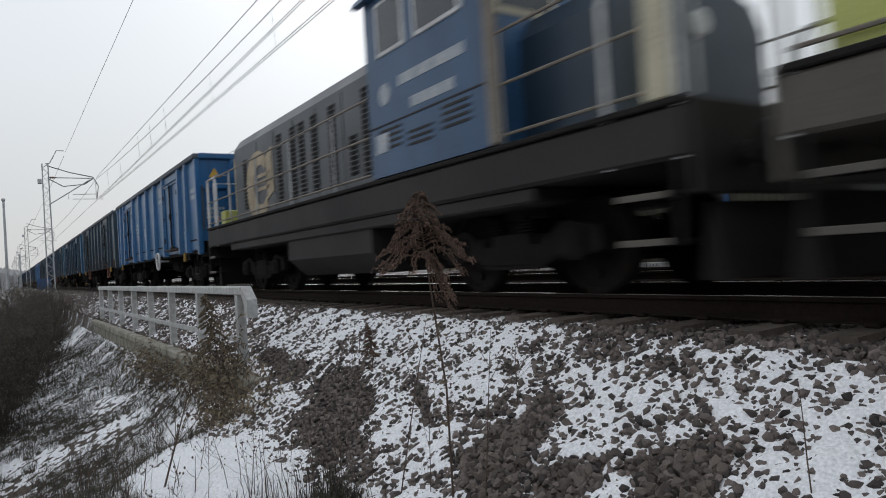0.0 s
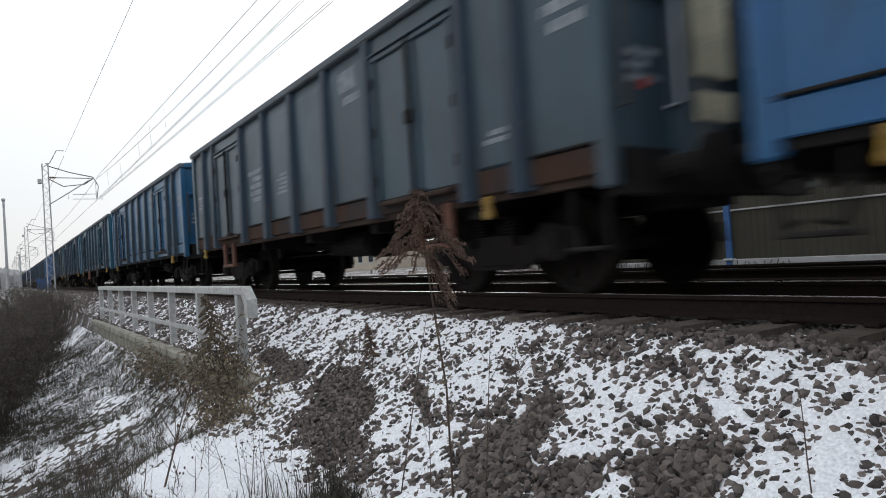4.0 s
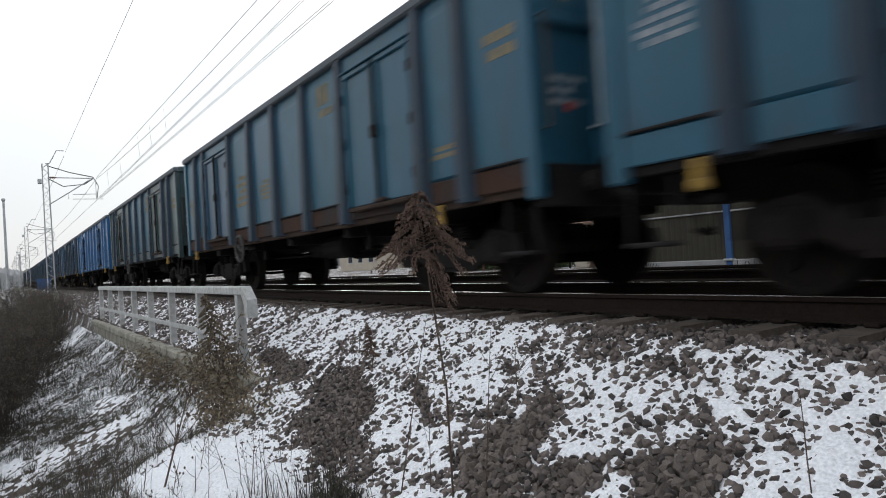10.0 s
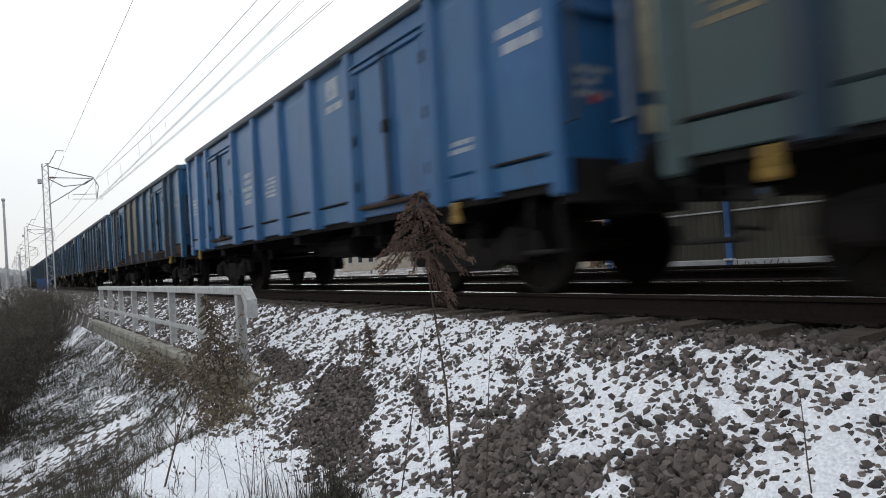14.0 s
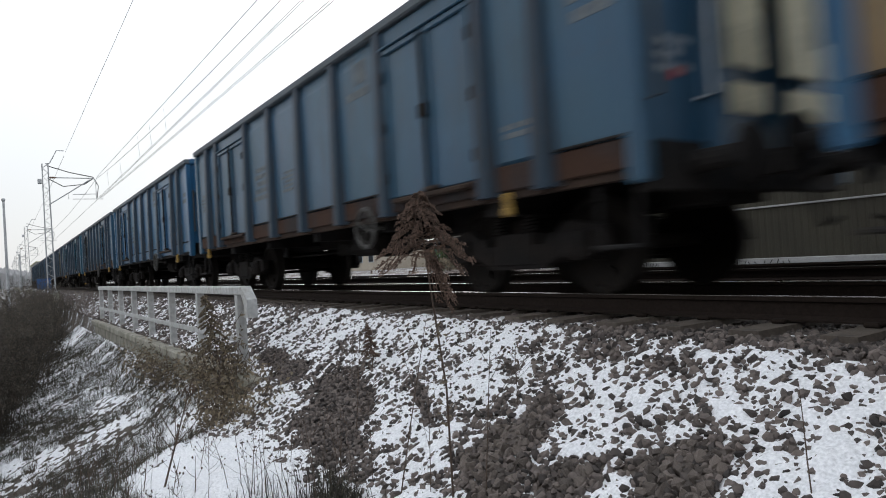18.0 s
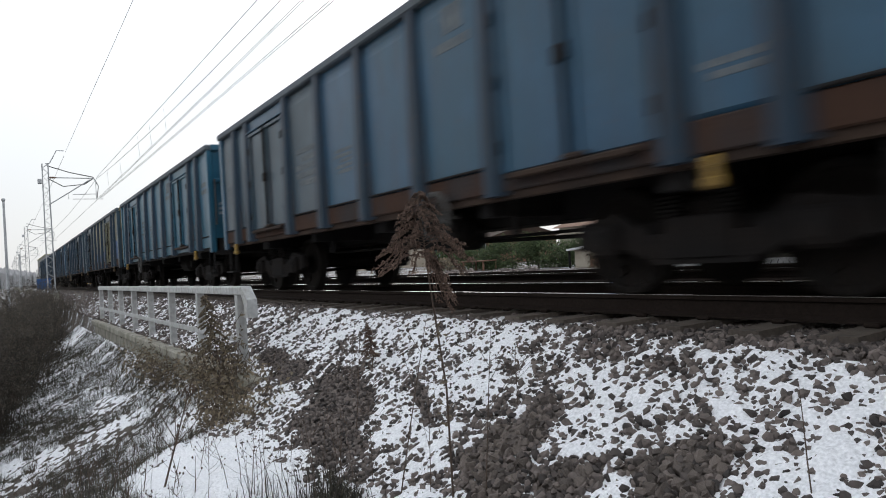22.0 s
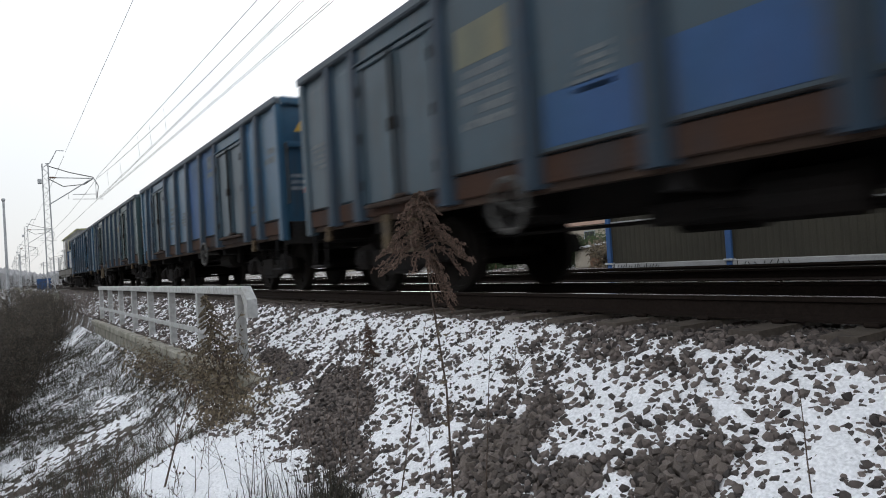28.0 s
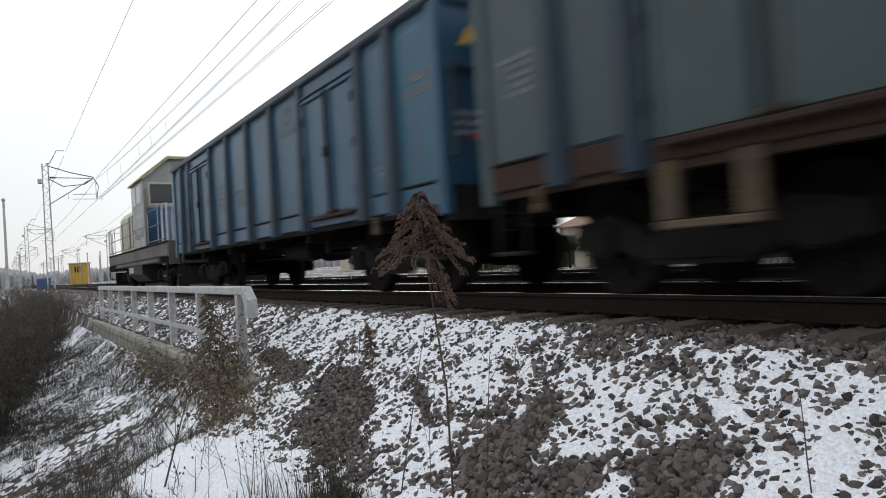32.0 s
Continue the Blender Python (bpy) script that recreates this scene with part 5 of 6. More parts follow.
def open_wagon(label):
    """A four-axle open wagon: ribbed sides with two double doors each, end walls, bogies, brake gear."""
    w = thing("open_wagon", pose(C1, 0, 0), label, "railway wagon", group="open wagons of the coal train")
    part("centre_sill", Shape().soft(-0.3, 0.3, -HALF + 0.12, HALF - 0.12, 0.74, 1.15, 0.02), M_BLACK, w)
    for y, g in ((0.0, 0.12), (-4.5, 0.15), (4.5, 0.15), (-2.22, 0.08), (2.22, 0.08)):
        part("crossbearer", Shape().soft(-1.29, 1.29, y - g, y + g, 0.8, 1.12), M_BLACK, w)
    for y in (-HALF + 0.06, HALF - 0.06):
        part("headstock", Shape().soft(-1.4, 1.4, y - 0.06, y + 0.06, 0.82, 1.2), M_BLACK, w)
    part("floor", Shape().soft(-1.4, 1.4, -HALF + 0.05, HALF - 0.05, 1.13, 1.22), M_RUSTY, w)
    for s in (-1, 1):
        part("solebar", Shape().prism([(s * 1.30, 0.93), (s * 1.42, 0.93), (s * 1.42, 1.2), (s * 1.30, 1.2)], 1, -HALF, HALF), None, w, "stained sill under the body side")["paint"] = 5
        part("top_rail", Shape().soft(min(s * 1.38, s * 1.52), max(s * 1.38, s * 1.52), -HALF - 0.02, HALF + 0.02, TOP - 0.12, TOP, 0.02), None, w, "dusty top edge of the body side")["paint"] = 6
        part("lower_rail", Shape().soft(min(s * 1.422, s * 1.459), max(s * 1.422, s * 1.459), -HALF, HALF, SILL, SILL + 0.235, 0.012), None, w)["paint"] = 3
        edges = [-HALF] + RIBS + [HALF]
        for a, b in zip(edges, edges[1:]):
            if abs((a + b) / 2) > 3 and b - a > 1.5:
                continue
            a1, b1 = a + 0.02, b - 0.02
            p = Shape()
            zs = [SILL + 0.09, SILL + 0.24, SILL + 0.27, TOP - 0.32, TOP - 0.2, TOP - 0.12]
            xs = [1.425, 1.425, 1.45, 1.45, 1.43, 1.43]
            v = [(s * x, y, z) for x, z in zip(xs, zs) for y in (a1, b1)] + [(s * 1.40, y, z) for z in (zs[0], zs[-1]) for y in (a1, b1)]
            n = len(xs)
            p.add(v, [(2 * i, 2 * i + 1, 2 * i + 3, 2 * i + 2) for i in range(n - 1)] + [(2 * n, 2 * n + 1, 2 * n + 3, 2 * n + 2)])
            ob = part("side_panel", p, None, w)
            ob["paint"] = 2 if s < 0 else 1
            ob["u"] = (a + b) / 2
            if b - a > 1.0:
                part("flap_bar", Shape().soft(min(s * 1.45, s * 1.48), max(s * 1.45, s * 1.48), a1 + 0.08, b1 - 0.08, SILL + 0.24, SILL + 0.265, 0.008), M_BLACK, ob)
        rib = Shape().add([(s * x, y, z) for z, g in ((SILL - 0.04, 1.0), (SILL + 0.35, 1.0), (TOP - 0.12, 0.72)) for x, y in ((1.42, -0.15 * g), (1.42 + 0.13 * g, -0.085 * g), (1.42 + 0.13 * g, 0.085 * g), (1.42, 0.15 * g))],
                          [(4 * i + k, 4 * i + k + 1, 4 * i + k + 5, 4 * i + k + 4) for i in range(2) for k in range(3)] + [(0, 1, 2, 3), (8, 9, 10, 11)]).mesh("rib")
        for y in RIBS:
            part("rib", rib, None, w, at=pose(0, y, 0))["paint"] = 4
        for y in (-HALF + 0.07, HALF - 0.07):
            part("corner_post", Shape().soft(min(s * 1.36, s * 1.49), max(s * 1.36, s * 1.49), y - 0.08, y + 0.08, SILL - 0.12, TOP - 0.12, 0.02), None, w)["paint"] = 1
        for c in (-3.65, 3.65):
            for e in (-1, 1):
                y0, y1 = sorted((c + e * 0.04, c + e * 0.86))
                d = Shape().soft(min(s * 1.43, s * 1.465), max(s * 1.43, s * 1.465), y0, y1, SILL + 0.16, TOP - 0.36, 0.012)
                ob = part("door", d, None, w)
                ob["paint"] = 2 if s < 0 else 1
                ob["u"] = c
                for q in ((y0, y0 + 0.07), (y1 - 0.07, y1)):
                    st = part("stile", Shape().soft(min(s * 1.466, s * 1.50), max(s * 1.466, s * 1.50), q[0], q[1], SILL + 0.16, TOP - 0.431, 0.012), None, ob)
                    st["paint"], st["u"] = ob["paint"], c
                st = part("top_edge", Shape().soft(min(s * 1.466, s * 1.50), max(s * 1.466, s * 1.50), y0, y1, TOP - 0.43, TOP - 0.36, 0.012), None, ob)
                st["paint"], st["u"] = ob["paint"], c
                for z in (SILL + 0.4, SILL + 1.0, SILL + 1.6):
                    part("hinge", Shape().tube([(s * 1.51, y0 if e < 0 else y1, z - 0.06), (s * 1.51, y0 if e < 0 else y1, z + 0.06)], 0.022, 6), M_BOGIE, ob)
            part("lock_bar", Shape().tube([(s * 1.515, c, SILL + 0.12), (s * 1.515, c, TOP - 0.4)], 0.02, 6).soft(min(s * 1.48, s * 1.55), max(s * 1.48, s * 1.55), c - 0.07, c + 0.07, SILL + 0.95, SILL + 1.1), M_BOGIE, w)
            part("door_header", Shape().soft(min(s * 1.41, s * 1.455), max(s * 1.41, s * 1.455), c - 0.99, c + 0.99, TOP - 0.33, TOP - 0.12, 0.01).soft(min(s * 1.38, s * 1.425), max(s * 1.38, s * 1.425), c - 0.99, c + 0.99, SILL + 0.09, TOP - 0.2, 0.01), None, w)["paint"] = 1
            part("drip_ledge", Shape().soft(min(s * 1.455, s * 1.53), max(s * 1.455, s * 1.53), c - 0.88, c + 0.88, TOP - 0.36, TOP - 0.335, 0.008), None, w)["paint"] = 1
            part("door_step", Shape().soft(min(s * 1.42, s * 1.56), max(s * 1.42, s * 1.56), c - 0.75, c + 0.75, SILL + 0.09, SILL + 0.14, 0.01).soft(min(s * 1.46, s * 1.56), max(s * 1.46, s * 1.56), c - 0.2, c + 0.05, SILL + 0.14, SILL + 0.2, 0.02), M_RUSTY, w)
    for e in (-1, 1):
        y = e * (HALF - 0.02)
        wall = Shape().soft(-1.38, 1.38, min(y, y - e * 0.06), max(y, y - e * 0.06), SILL + 0.1, TOP - 0.10, 0.015)
        part("end_wall", wall, None, w)["paint"] = 1
        part("end_rail", Shape().soft(-1.40, 1.40, min(y, y + e * 0.09), max(y, y + e * 0.09), TOP - 0.13, TOP + 0.005, 0.02).soft(-1.36, 1.36, min(y, y + e * 0.07), max(y, y + e * 0.07), TOP - 0.85, TOP - 0.75, 0.02), None, w)["paint"] = 1
        for x in (-0.62, 0.62):
            part("end_rib", Shape().add([(x + dx * g, y + e * dy * g, z) for z, g in ((SILL + 0.1, 1.0), (TOP - 0.55, 0.9), (TOP - 0.13, 0.5)) for dx, dy in ((-0.11, 0.0), (-0.07, 0.16), (0.07, 0.16), (0.11, 0.0))],
                                       [(4 * i + k, 4 * i + k + 1, 4 * i + k + 5, 4 * i + k + 4) for i in range(2) for k in range(3)] + [(0, 1, 2, 3), (8, 9, 10, 11)]), None, w)["paint"] = 1
        part("warning_plate", Shape().prism([(-1.17, 2.72), (-0.89, 2.72), (-1.03, 2.95)], 1, y + e * 0.004, y + e * 0.008), M_YELLOW, w, "small yellow warning triangle")
        tail = Shape()
        text_bars(tail, 0, -0.3, 0.3, 2.0, 3, random.Random(4))
        part("end_lettering", Shape().add([(vy * 0.8 - 1.03, y + e * 0.004 + vx, vz) for vx, vy, vz in tail.v], tail.f), M_MARK, w)
        part("handrail", Shape().tube([(-1.36, y, 1.5), (-1.36, y + e * 0.1, 1.5), (-1.36, y + e * 0.1, 2.5), (-1.36, y, 2.5)], 0.018, 5), M_DIM, w)
        part("handrail", Shape().tube([(-0.74, y, 1.55), (-0.74, y + e * 0.13, 1.55), (-0.74, y + e * 0.13, 2.75), (-1.02, y + e * 0.13, 2.75), (-1.02, y, 2.75)], 0.022, 5), M_WHITE, w, "pale grab rail")
        part("red_mark", Shape().box(-1.07, -0.97, min(y + e * 0.004, y + e * 0.008), max(y + e * 0.004, y + e * 0.008), 1.68, 1.76), M_RED, w, "small red mark")
        # added plates: the bright strip in the gap, put in as cream colour
        if e < 0:
            for (x0, x1), (z0, z1) in product(((-0.6, -0.1), (0.22, 1.25)), ((1.41, 1.66), (1.78, TOP - 0.14))):
                part("end_plate", Shape().soft(x0, x1, y - 0.185, y - 0.165, z0, z1, 0.006), M_GAPLIGHT, w, "added pale cream plate for the brightness in the wagon gap")
        part("step", Shape().tube([(-1.4, y - e * 0.1, 0.9), (-1.42, y - e * 0.1, 0.42), (-1.42, y - e * 0.5, 0.42), (-1.4, y - e * 0.5, 0.9)], 0.02, 5).soft(-1.5, -1.34, min(y - e * 0.5, y - e * 0.1), max(y - e * 0.5, y - e * 0.1), 0.4, 0.44), M_BLACK, w)
        for s in (-1, 1):
            ym = -4.92 if e < 0 else 5.72
            part("hook_plate", Shape().soft(min(s * 1.44, s * 1.50), max(s * 1.44, s * 1.50), ym - 0.045, ym + 0.045, SILL - 0.2, SILL - 0.02, 0.015).soft(min(s * 1.43, s * 1.51), max(s * 1.43, s * 1.51), ym - 0.06, ym + 0.06, SILL - 0.24, SILL - 0.15, 0.02), M_HOOK, w, "dirty yellow towing-eye plate")
        buffers(w, e * HALF)
        bogie(w, e * 4.5)
    part("brake_cylinder", Shape().lathe([(-0.45, 0.1), (-0.4, 0.19), (0.35, 0.19), (0.4, 0.06), (0.8, 0.04)], (-0.65, -0.6, 0.72), 1, 12), M_BLACK, w)
    part("air_tank", Shape().lathe([(-0.5, 0.08), (-0.44, 0.2), (0.44, 0.2), (0.5, 0.08)], (0.6, 0.9, 0.72), 1, 12), M_BLACK, w)
    part("rigging_box", Shape().soft(-0.55, 0.15, -0.1, 0.9, 0.58, 0.8, 0.03).tube([(-0.2, -3.2, 0.55), (-0.2, 0.0, 0.62)], 0.025, 5), M_BLACK, w, "black brake rigging under the floor")
    for y in (-2.3, 2.2):
        part("brake_lever", Shape().soft(-1.0, -0.92, y - 0.06, y + 0.06, 0.62, 1.0, 0.01), M_BLACK, w)
    part("brake_rod", Shape().tube([(-0.4, -3.4, 0.62), (-0.4, 3.4, 0.64)], 0.02, 5), M_BLACK, w)
    return w


def letter(w, seed, material, panels):
    """Lettering on the near side: plain bars in the panels named."""
    rnd = random.Random(seed)
    for c, width, z0, rows, h in panels:
        s = Shape()
        text_bars(s, -1.4525, c - width / 2, c + width / 2, z0, rows, rnd, h, h * 0.6)
        part("lettering", s, material, w)


def hand_brake(w, y, material):
    wheel = Shape()
    ring = [(0, 0.24 * math.cos(6.283 * k / 20), 0.24 * math.sin(6.283 * k / 20)) for k in range(21)]
    wheel.tube(ring, 0.03, 6, cap=False)
    wheel.tube([(-0.02, 0, 0), (0.3, 0, 0)], 0.03, 6)
    hub = part("hand_brake_wheel", wheel, material, w, "hand-brake wheel on the sill", at=pose(-1.55, y, 0.86))
    for k in range(4):
        a = 6.283 * k / 4 + 0.4
        part("spoke", Shape().tube([(0, 0.02 * math.cos(a), 0.02 * math.sin(a)), (0, 0.23 * math.cos(a), 0.23 * math.sin(a))], 0.016, 5), material, hub)
    return hub


# the colours of the seventeen wagons from the head of the train, with panels that were sprayed over
LOOKS = [
    ("bright", {}, "bright blue open wagon with white lettering and a pale hand-brake wheel"),
    ("grey", {}, "dirty grey open wagon with rust streaks along its ribs"),
    ("blue", {}, "blue open wagon with worn white lettering"),
    ("teal", {}, "faded teal-blue open wagon with worn lettering"),
    ("teal", {3.65: "steel"}, "faded blue open wagon with ochre lettering and chipped paint"),
    ("slate", {-0.665: "teal", 0.665: "teal", -1.99: "teal"}, "grimy dark slate open wagon with rusty ribs"),
    ("bright", {}, "clean blue open wagon with white lettering"),
    ("blue", {5.05: "ochre", 5.97: "ochre", 1.99: "ochre", 0.665: "sage"}, "steel-blue open wagon with peeling ochre spray paint on some panels"),
    ("steel", {}, "faded steel-blue open wagon with pale lettering"),
    ("blue", {}, "blue open wagon with worn white lettering and a rusty sill"),
    ("steel", {3.65: "grey", 5.05: "grey", 1.99: "grey", 5.97: "grey"}, "dirty grey-blue open wagon with a faint orange mark"),
    ("teal", {}, "faded teal open wagon with pale lettering"),
    ("grey", {-0.665: "sage", 0.665: "sage", 1.99: "sage", -3.65: "sage", -5.05: "sage", -5.97: "sage", -1.99: "sage"}, "grey-green open wagon sprayed cream above and blue below"),
    ("grey", {-1.99: "slate"}, "grimy grey open wagon with a blue sprayed band"),
    ("steel", {-1.99: "ultra", -0.665: "ultra", 3.65: "grey", -3.65: "grey", -5.05: "blue"}, "faded blue open wagon with ultramarine spray paint"),
    ("slate", {}, "dark grey-green grimy open wagon with orange marks"),
    ("steel", {-5.97: "teal"}, "blue open wagon at the tail of the train"),
]
BANDS = {12: [(-5.97, 0.86, 1.26, 2.0, "ultra"), (-1.99, 1.0, 1.3, 1.7, "ultra"), (-0.66, 1.0, 1.3, 1.6, "ultra"), (0.66, 1.0, 1.3, 1.7, "ultra")],
         13: [(0.66, 1.0, 1.3, 1.75, "ultra"), (-0.66, 1.0, 1.3, 1.85, "ultra"), (-1.99, 1.0, 1.3, 1.8, "ultra"), (-5.05, 0.5, 1.3, 1.8, "ultra"), (1.99, 0.8, 2.3, 2.7, "sage")],
         10: [(-5.05, 0.4, 2.5, 2.75, "ochre")], 15: [(-1.99, 0.7, 2.3, 2.5, "ochre"), (0.66, 0.5, 1.7, 2.0, "ochre")]}
GRIME_LOOK = {"bright": M_WHITE, "blue": M_MARK, "steel": M_MARK, "teal": M_MARK, "grey": M_MARK, "slate": M_OCHREMARK}

BRAKES = {0: -1.8, 3: -2.1, 4: 2.0, 5: 1.7, 8: -2.2, 9: -2.3, 10: -1.7, 11: 2.4, 13: 1.6, 14: -1.6, 15: 1.9}      # where the hand-brake wheels sit along the sill
STEPS = {1: (-3.9, 3.9), 3: (2.8,), 13: (3.75,), 15: (4.1,)}


def dress(w, look_, extra, sill=False, dull_hooks=False, cream_ends=False):
    """Paints a wagon: its own colour on all painted parts, others on the panels named."""
    for o in w.children_recursive:
        if dull_hooks and o.name.startswith("hook_plate"):
            o.material_slots[0].link = "OBJECT"
            o.material_slots[0].material = M_DULLHOOK
        if "paint" in o:
            if o.material_slots[0].link != "OBJECT":
                o.material_slots[0].link = "OBJECT"
            m = M_SILL if o["paint"] == 3 and sill else PAINTS[look_]
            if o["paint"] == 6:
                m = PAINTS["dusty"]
            if o["paint"] == 5:
                m = M_RUSTY if sill else M_BOGIE
            # ribs take the darker paint that has their shade in its colour
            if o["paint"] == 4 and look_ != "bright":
                m = PAINTS["rib_shade"]
            if cream_ends and o.name.startswith("end_"):
                m = PAINTS["sage"]
            if o["paint"] == 2:
                for u, alt in extra.items():
                    if abs(o["u"] - u) < 0.1:
                        m = PAINTS[alt]
            o.material_slots[0].material = m


wagon = open_wagon(LOOKS[0][2])
for o in wagon.children_recursive:
    if "paint" in o and not o.data.materials[0]:
        o.data.materials[0] = PAINTS["blue"]
WAGONS = [wagon] + [copy_thing(wagon, pose(C1, 0, 0)) for _ in LOOKS[1:]]
for i, (w, (look_, extra, label)) in enumerate(zip(WAGONS, LOOKS)):
    w["label"] = label
    dress(w, look_, extra, i in (1, 4, 7, 8, 10, 12, 13, 14, 15), i > 11, i == 12)
    ink = M_OCHREMARK if i in (4, 5) else (M_FAINT if i > 7 else GRIME_LOOK[look_])
    letter(w, 50 + i, ink, [*([(2.0, 0.85, 2.25, 5, 0.078), (0.66, 0.55, 2.0, 5, 0.045)] if i != 7 else []), (-5.05, 0.5, 1.6, 2, 0.05), (5.97, 0.5, 2.2, 5, 0.05), (-2.0, 0.5, 3.0, 1, 0.28), (-2.0, 0.7, 2.65, 1, 0.1), (0.66, 0.5, 1.17, 1, 0.05), (-5.97, 0.6, 2.5, 2, 0.1)])
    for c, width, z0, z1, key in BANDS.get(i, ()):
        part("sprayed_band", Shape().box(-1.4545, -1.4525, c - width / 2, c + width / 2, z0, z1), PAINTS[key], w, "sprayed band of paint")
    if i in STEPS:
        for u in STEPS[i]:
            fr = Shape().soft(-1.47, -1.41, u - 0.38, u - 0.24, 0.58, SILL, 0.01).soft(-1.47, -1.41, u + 0.24, u + 0.38, 0.58, SILL, 0.01).soft(-1.49, -1.39, u - 0.38, u + 0.38, 0.52, 0.58, 0.01)
            part("step_frame", fr, M_RUSTFRAME if i < 4 else M_CREAMFRAME, w, "rusty step frame under the sill")
    if i in BRAKES:
        hand_brake(w, BRAKES[i], M_RAILWHITE if i == 0 else M_DIM)


def locomotive(name, long_end, cab_len, short_end, hood_m, cab_m, roof_m, frame_m, label, emblem=False, gap=0.75, half=1.05):
    """A hood diesel locomotive. Local y = 0 is the outer end of the long hood's deck; the deck runs towards -y.
    Frame and deck, long hood with louvre columns, full-width cab, short hood, handrails, steps, tank, bogies."""
    L = long_end + cab_len + short_end
    t = thing(name, pose(C1, 0, 0), label, "locomotive")
    part("frame", Shape().soft(-1.48, 1.48, -L, 0, 1.0, 1.38, 0.03).soft(-1.44, 1.44, -L + 1.6, -1.6, 0.86, 1.0, 0.02), frame_m, t, "grime-covered frame")
    part("deck", Shape().soft(-1.5, 1.5, -L - 0.02, 0.02, 1.38, 1.43, 0.01), M_BLACK, t)
    h0, h1, top = -gap, -long_end, 3.34 if emblem else 3.2
    h2 = h0 - 0.3 if emblem else h0
    hood_outline = [(-half, 1.43), (-half, top - 0.3), (0.15 - half, top - 0.08), (0.45 - half, top), (half - 0.45, top), (half - 0.15, top - 0.08), (half, top - 0.3), (half, 1.43)]
    hood = part("long_hood", Shape().prism(hood_outline, 1, h1, h0), hood_m, t)
    cols = [0.3, 2.35, 3.05, 3.45, 4.0, 4.7, 5.4, 5.85]
    for s in (-1, 1):
        for k, d in enumerate(cols):
            if h2 - d - 0.3 < h1:
                continue
            lv = Shape()
            z0, z1 = (1.62, 2.88) if k not in (0, 6) else (1.7, 2.3 + 0.45 * (k == 0))
            z = z0
            while z < z1:
                lv.add([(s * (half + 0.002), h2 - d, z), (s * (half + 0.002), h2 - d - 0.24, z), (s * (half + 0.02), h2 - d - 0.24, z + 0.045), (s * (half + 0.02), h2 - d, z + 0.045)], [(0, 1, 2, 3)])
                lv.box(min(s * (half + 0.001), s * (half + 0.018)), max(s * (half + 0.001), s * (half + 0.018)), h2 - d - 0.24, h2 - d, z + 0.045, z + 0.058)
                z += 0.075
            part("louvre", lv, M_LOUVRE, hood)
        y = h2 - 1.2
        while y > h1 + 0.4:
            part("hood_door_seam", Shape().box(min(s * (half + 0.001), s * (half + 0.006)), max(s * (half + 0.001), s * (half + 0.006)), y - 0.01, y + 0.01, 1.5, top - 0.35), M_LOUVRE, hood)
            y -= 1.0
    part("exhaust", Shape().soft(-0.25, 0.25, h0 - 3.6, h0 - 3.1, top, top + 0.16, 0.03), M_BLACK, hood)
    part("roof_fan", Shape().lathe([(0, 0.42), (0.1, 0.42), (0.12, 0.3)], (0, h0 - 1.6, top), 2, 16), M_BLACK, hood)
    part("grille", Shape().soft(-0.7, 0.7, h0, h0 + 0.02, 1.9, 2.9, 0.01), M_LOUVRE, hood)
    if emblem:
        for s in (-1,):
            disc = Shape()
            n = 24
            for k in range(n + 1):
                a = 0.75 + (2 * 3.1416 - 1.5) * k / n
                for r, dy in ((0.70, 0.0), (0.40, -0.15)):
                    for x in (1.051, 1.062):
                        disc.v.append((s * x, h0 - 1.5 + dy - r * 1.05 * math.cos(a), 2.1 + r * 0.98 * math.sin(a)))
            for k in range(n):
                for a, b in ((0, 1), (1, 3), (3, 2), (2, 0)):
                    disc.f.append((4 * k + a, 4 * k + b, 4 * k + 4 + b, 4 * k + 4 + a))
            disc.f += [(0, 1, 3, 2), (4 * n, 4 * n + 1, 4 * n + 3, 4 * n + 2)]
            part("painted_emblem", disc, M_EMBLEM, hood, "large cream painted crescent shape on the hood side")
            for z in (1.98, 2.11, 2.24):
                part("emblem_bar", Shape().box(min(s * 1.051, s * 1.062), max(s * 1.051, s * 1.062), h0 - 2.15, h0 - 1.5, z, z + 0.07), M_EMBLEM, hood)
            part("emblem_stroke", Shape().prism([(h0 - 2.0, 1.75), (h0 - 2.4, 1.9), (h0 - 2.35, 2.75), (h0 - 2.05, 2.6)], 0, min(s * 1.051, s * 1.062), max(s * 1.051, s * 1.062)), M_EMBLEM, hood)
        part("end_locker", Shape().soft(-1.2, -0.35, -0.45, -0.12, 1.43, 1.8, 0.02), M_GREENISH, t, "low yellow-green locker on the deck end")
    # cab
    c0, c1, ctop = -long_end, -long_end - cab_len, 3.95
    cab = part("cab", Shape().prism([(-1.5, 1.44), (-1.5, ctop - 0.36), (-0.7, ctop + 0.3), (0.7, ctop + 0.3), (1.5, ctop - 0.36), (1.5, 1.44)], 1, c1, c0), cab_m, t)
    arch = [(-1.6, ctop - 0.36), (-1.56, ctop - 0.28), (-0.74, ctop + 0.4), (0.74, ctop + 0.4), (1.56, ctop - 0.28), (1.6, ctop - 0.36), (1.5, ctop - 0.36), (0.7, ctop + 0.31), (-0.7, ctop + 0.31), (-1.5, ctop - 0.36)]
    part("cab_roof", Shape().prism(arch, 1, c1 - 0.15, c0 + 0.15), roof_m, t)
